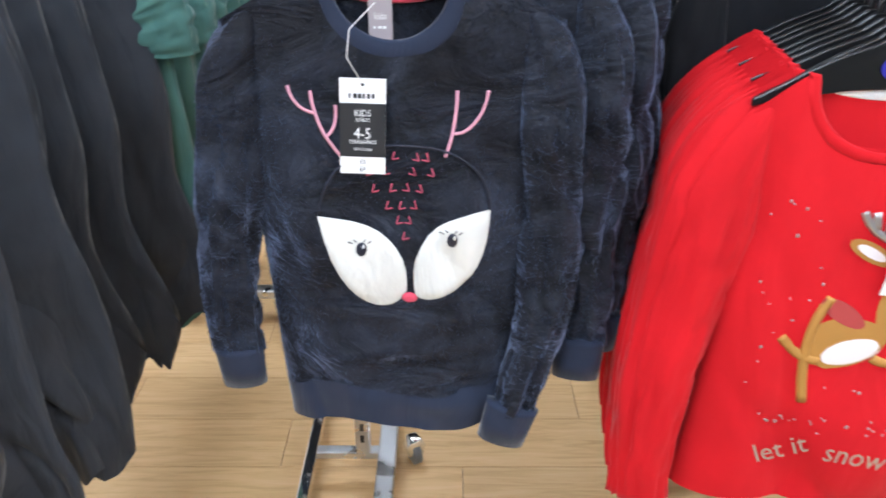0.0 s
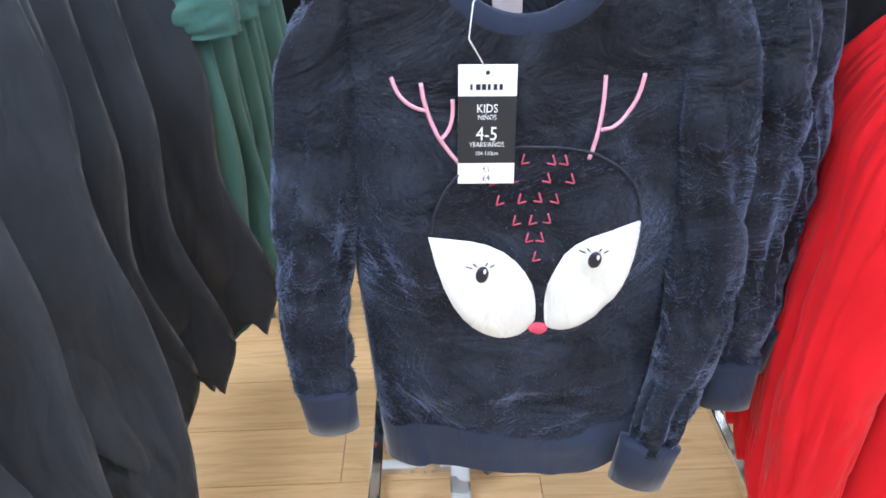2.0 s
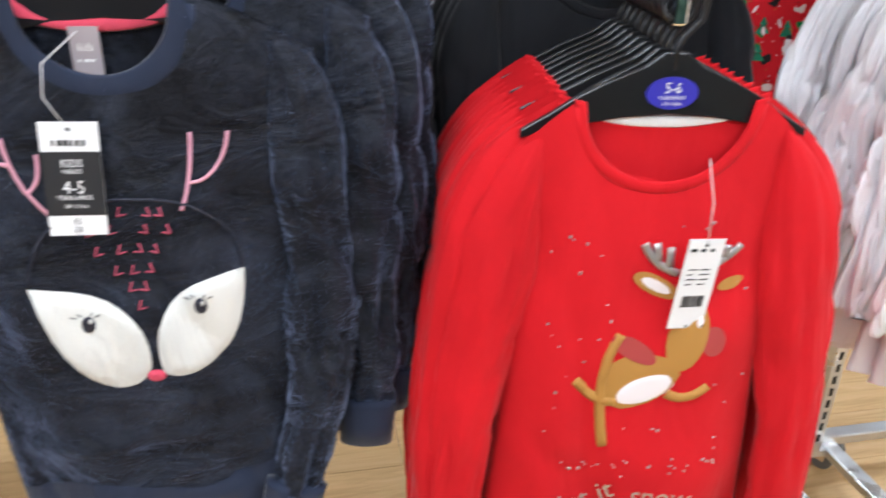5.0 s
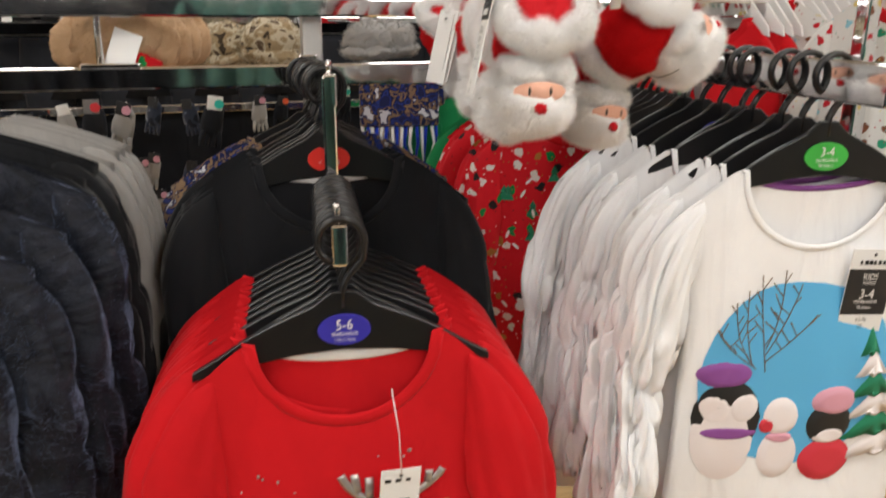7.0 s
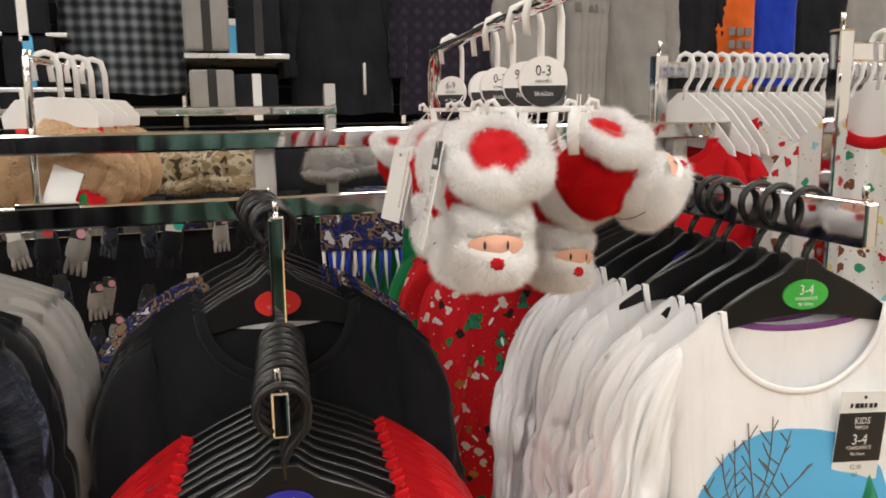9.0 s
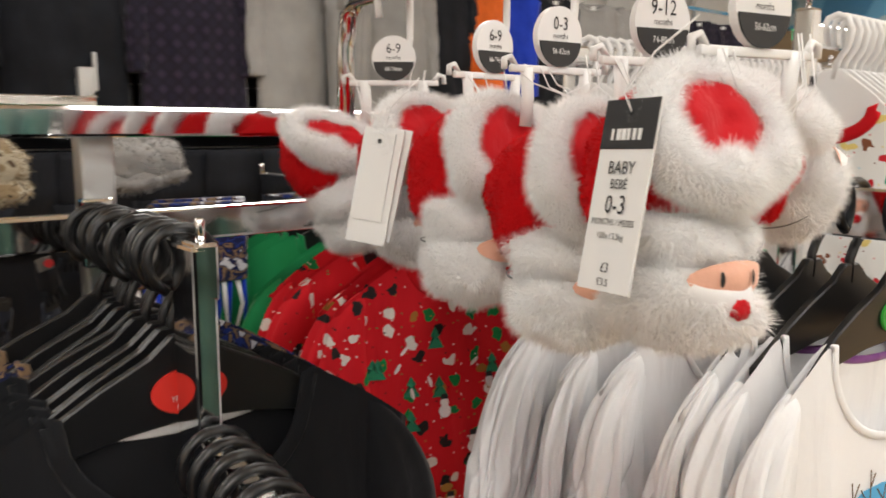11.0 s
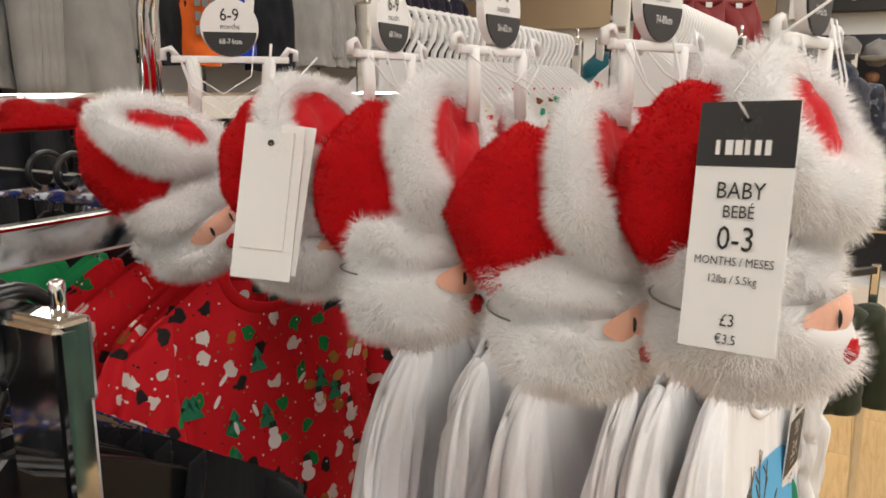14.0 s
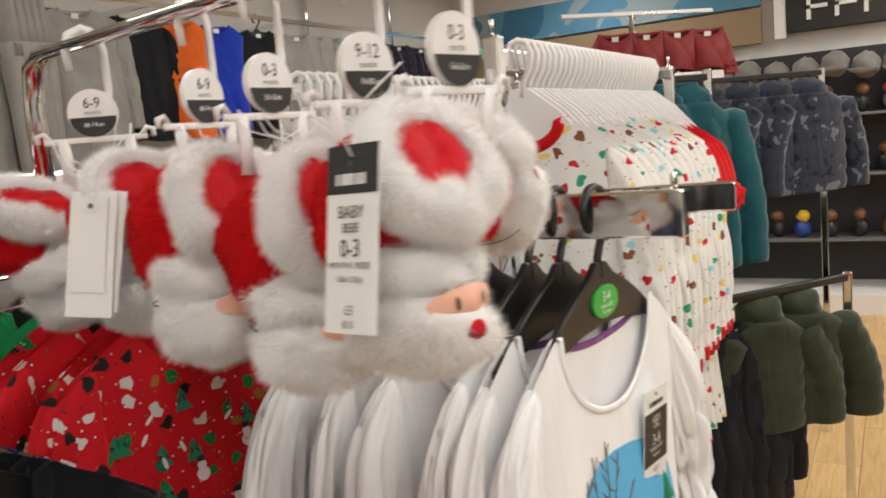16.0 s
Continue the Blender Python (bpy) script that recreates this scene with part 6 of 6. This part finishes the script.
row(lambda m: simple_top("costume", "red and dark fancy-dress costume on a high hook", "costumes", mat("costume_red", (0.22, 0.010, 0.014), 0.6), 0.11, -0.30, 34, length=0.18, m=m), 4, (4.35, 1.88, 2.12), (4.7, 1.5, 2.12), -50)
hr = thing("costume_stand", "tall chrome stand carrying costumes", "display stand")
bar("tube", (4.2, 2.1, 2.13), (4.85, 1.5, 2.13), 0.03, 0.02, hr, STEEL)
bar("post", (4.5, 1.83, 0.0), (4.5, 1.83, 2.13), 0.03, 0.03, hr)
bar("shelf_lip", (4.2, 1.9, 1.78), (4.7, 1.45, 1.78), 0.1, 0.05, hr, WHITE_PL)

# ---- far wall of caps and toys ----
pl = thing("plinth", "white painted wall plinth", "plinth")
part("board", box(6.85, -2.5, 0.0, 7.5, 4.4, 0.16, 0.005), WHITE_PL, pl, smooth=False)
dk = thing("display_board", "dark wall display board for caps and toys", "display board")
part("board", box(7.42, -2.5, 0.16, 7.5, 2.2, 2.0, 0.004), mat("dark_board", (0.03, 0.03, 0.035), 0.7), dk, smooth=False)
for z in (0.55, 1.05, 1.5):
    sh_ = thing("shelf", "dark wall shelf with small toys", "shelf", "toy shelves")
    part("board", box(7.05, -2.4, z - 0.02, 7.46, 2.1, z, 0.003), PLASTIC_GREY, sh_, smooth=False)
cap_m = fabric("grey_cap", (0.22, 0.21, 0.20))
cap = None
for k in range(16):
    m = pose(7.25, 1.9 - 0.21 * k, 1.86 + 0.02 * math.sin(k * 2), 0, 0, 90 + 8 * math.sin(k))
    if cap is None:
        cap = thing("cap", "grey marl cap hanging on the far wall", "cap", "wall caps", m=m)
        part("crown", ball(0.10, 0.09, 0.10, (0, 0, 0), 3, 0.15, 1), cap_m, cap)
        part("brim", plate([(0.1, -0.02), (0.08, -0.05), (0, -0.06), (-0.08, -0.05), (-0.1, -0.02)], 0.05, 0.16, 0.004), cap_m, cap)
        part("button", ball(0.012, 0.012, 0.01, (0, 0, 0.1), 2), cap_m, cap)
    else:
        copy_thing(cap, m)
TOYM = [mat("toy_" + n, c, 0.4) for n, c in (("red", (0.5, 0.02, 0.02)), ("black", (0.02, 0.02, 0.022)), ("yellow", (0.6, 0.4, 0.02)), ("grey", (0.25, 0.25, 0.24)), ("brown", (0.16, 0.07, 0.03)), ("blue", (0.02, 0.06, 0.3)))]
toys = []
for q, tm in enumerate(TOYM):
    g = thing("plush_toy", "small soft toy on a dark wall shelf", "toy", "shelf toys")
    part("body", ball(0.07, 0.06, 0.075, (0, 0, 0.07), 2, 0.2, q), tm, g)
    part("head", ball(0.05, 0.05, 0.05, (0, 0.01, 0.17), 2, 0.2, q + 1), TOYM[(q + 3) % 6], g)
    toys.append(g)
seen = set()
for z in (0.55, 1.05, 1.5):
    for k in range(20):
        q = rnd.randrange(6) if rnd.random() < 0.6 else 1
        m = pose(7.2 + rnd.uniform(-0.05, 0.05), 1.9 - 0.2 * k + rnd.uniform(-0.03, 0.03), z, 0, 0, rnd.uniform(0, 180))
        if q in seen:
            copy_thing(toys[q], m)
        else:
            toys[q].matrix_basis = m
            seen.add(q)
sg = thing("wall_sign", "black shop sign with pale block shapes", "sign")
part("panel", box(7.36, -1.2, 2.17, 7.5, 1.41, 2.75, 0.006), CARD_B, sg, smooth=False)
part("edge", box(7.37, 1.41, 2.13, 7.45, 1.50, 2.78, 0.004), CARD_W, sg, "white sign edge", smooth=False)
bm = bmesh.new()
for k in range(3):
    y = 1.26 - 0.2 * k
    box(7.35, y - 0.03, 2.25, 7.362, y, 2.45, 0, bm)
    box(7.35, y - 0.15, 2.42, 7.362, y, 2.45, 0, bm)
    box(7.35, y - 0.15, 2.33, 7.362, y, 2.36, 0, bm)
part("pale_mark", bm, CARD_W, sg, smooth=False)["kind"] = "stuff"
part("lime_shape", box(7.35, 0.46, 2.27, 7.362, 0.66, 2.47, 0.002), mat("lime_print", (0.5, 0.6, 0.05), 0.5), sg, smooth=False)
bn = thing("wall_banner", "blue picture strip along the top of the wall", "banner")
part("strip", box(7.40, 1.6, 2.42, 7.46, 4.4, 2.72, 0.004), camo("banner_print", [(0.05, 0.16, 0.28), (0.10, 0.26, 0.40), (0.28, 0.36, 0.40), (0.10, 0.2, 0.26)], 1.5), bn, smooth=False)
part("wood_strip", box(7.40, 1.6, 2.12, 7.46, 4.4, 2.40, 0.004), mat("tan_board", (0.28, 0.20, 0.12), 0.7), bn, smooth=False)
ex = thing("exit_sign", "green lit exit sign on a grey post", "exit sign")
em = mat("exit_glow", (0.02, 0.5, 0.2), 0.5)
em.node_tree.nodes["Principled BSDF"].inputs["Emission Color"].default_value = (0.05, 0.9, 0.4, 1)
em.node_tree.nodes["Principled BSDF"].inputs["Emission Strength"].default_value = 0.8
part("panel", box(5.9, 3.25, 2.16, 5.93, 3.40, 2.24, 0.004), em, ex, smooth=False)
part("stand", box(5.93, 3.28, 0.0, 5.96, 3.34, 2.24, 0.004), PLASTIC_GREY, ex, smooth=False)
# rails between here and the far wall
for k, (x, y) in enumerate(((2.6, 2.9), (4.2, 2.9), (5.6, 2.4))):
    rk = thing("garment_rack", "chrome rack of small dark clothes in the distance", "rack", "far racks")
    bar("rail", (x - 0.6, y, 1.5), (x + 0.7, y, 1.5), 0.02, 0.03, rk)
    for dx in (-0.55, 0.65):
        bar("post", (x + dx, y, 0.0), (x + dx, y, 1.52), 0.03, 0.03, rk)
    row(lambda m: simple_top("top", "small dark top on a distant rack", "far tops", (CAMO_BLUE, DARK, DARK)[k], 0.15, -0.5, 40 + k, True, "top", 0.3, m, zn=-0.16), 11, (x - 0.5, y, 1.515), (x + 0.55, y, 1.515), -70)
    for q in range(12):
        copy_thing(bhg, pose(x - 0.5 + 0.095 * q, y - 0.01, 1.515, 0, 0, -70))

# ---- unseen rack behind the walk, added to darken the chrome's reflections ----
reflected_rack = thing("garment_rack", "added chrome rack of dark and green clothes for reflections", "rack")
bar("rail", (-1.8, -1.0, 1.72), (2.6, -1.0, 1.72), 0.02, 0.03, reflected_rack)
for x in (-1.75, 0.4, 2.55):
    bar("post", (x, -1.0, 0.0), (x, -1.0, 1.74), 0.03, 0.03, reflected_rack)
row(lambda m: simple_top("long_sleeved_top", "dark jersey top added for chrome reflections", "rack tops", DARK, 0.25, -1.55, 51, m=m), 18, (-1.7, -1.0, 1.735), (0.3, -1.0, 1.735), 60)
row(lambda m: simple_top("long_sleeved_top", "bottle-green jersey top added for chrome reflections", "rack tops", GREEN, 0.25, -1.55, 52, m=m), 18, (0.5, -1.0, 1.735), (2.5, -1.0, 1.735), 120)

# ---- ceiling lights ----
for lx, ly in LAMPS:
    g = thing("ceiling_light", "recessed white ceiling light panel", "ceiling light", "ceiling lights", m=pose(lx, ly, 0))
    glow = part("diffuser", box(-0.58, -0.28, 2.955, 0.58, 0.28, 2.975), LIGHT_PANEL, g, "glowing white diffuser", smooth=False)
    bm = box(-0.62, -0.32, 2.95, -0.58, 0.32, 2.999)
    box(0.58, -0.32, 2.95, 0.62, 0.32, 2.999, 0, bm)
    box(-0.58, -0.32, 2.95, 0.58, -0.28, 2.999, 0, bm)
    box(-0.58, 0.28, 2.95, 0.58, 0.32, 2.999, 0, bm)
    part("frame", bm, WHITE_PL, g, smooth=False)

# ---- floor boards ----
PW, PL = 0.192, 1.29
bv = box(-PL / 2 + 0.0008, -PW / 2 + 0.0008, -0.010, PL / 2 - 0.0008, PW / 2 - 0.0008, 0.0, 0.0012)
proto_b = part("board", bv, OAK, slab, smooth=False)
first, rest = True, bmesh.new()
ry = 0
y = Y0 + PW / 2
while y < Y1:
    x = X0 - PL * ((ry * 0.37) % 1.0)
    while x < X1 + PL:
        near = -1.6 < x < 7.6 and 0.1 < y < 3.2
        if near:
            if first:
                o, first = proto_b, False
            else:
                o = proto_b.copy()
                scene.collection.objects.link(o)
            o.matrix_basis = pose(x, y, 0)
        else:
            box(x - PL / 2 + 0.0008, y - PW / 2 + 0.0008, -0.010, x + PL / 2 - 0.0008, y + PW / 2 - 0.0008, 0.0, 0, rest)
        x += PL
    y += PW
    ry += 1
far_boards = part("boards", rest, OAK, slab, smooth=False)
far_boards["kind"] = "stuff"
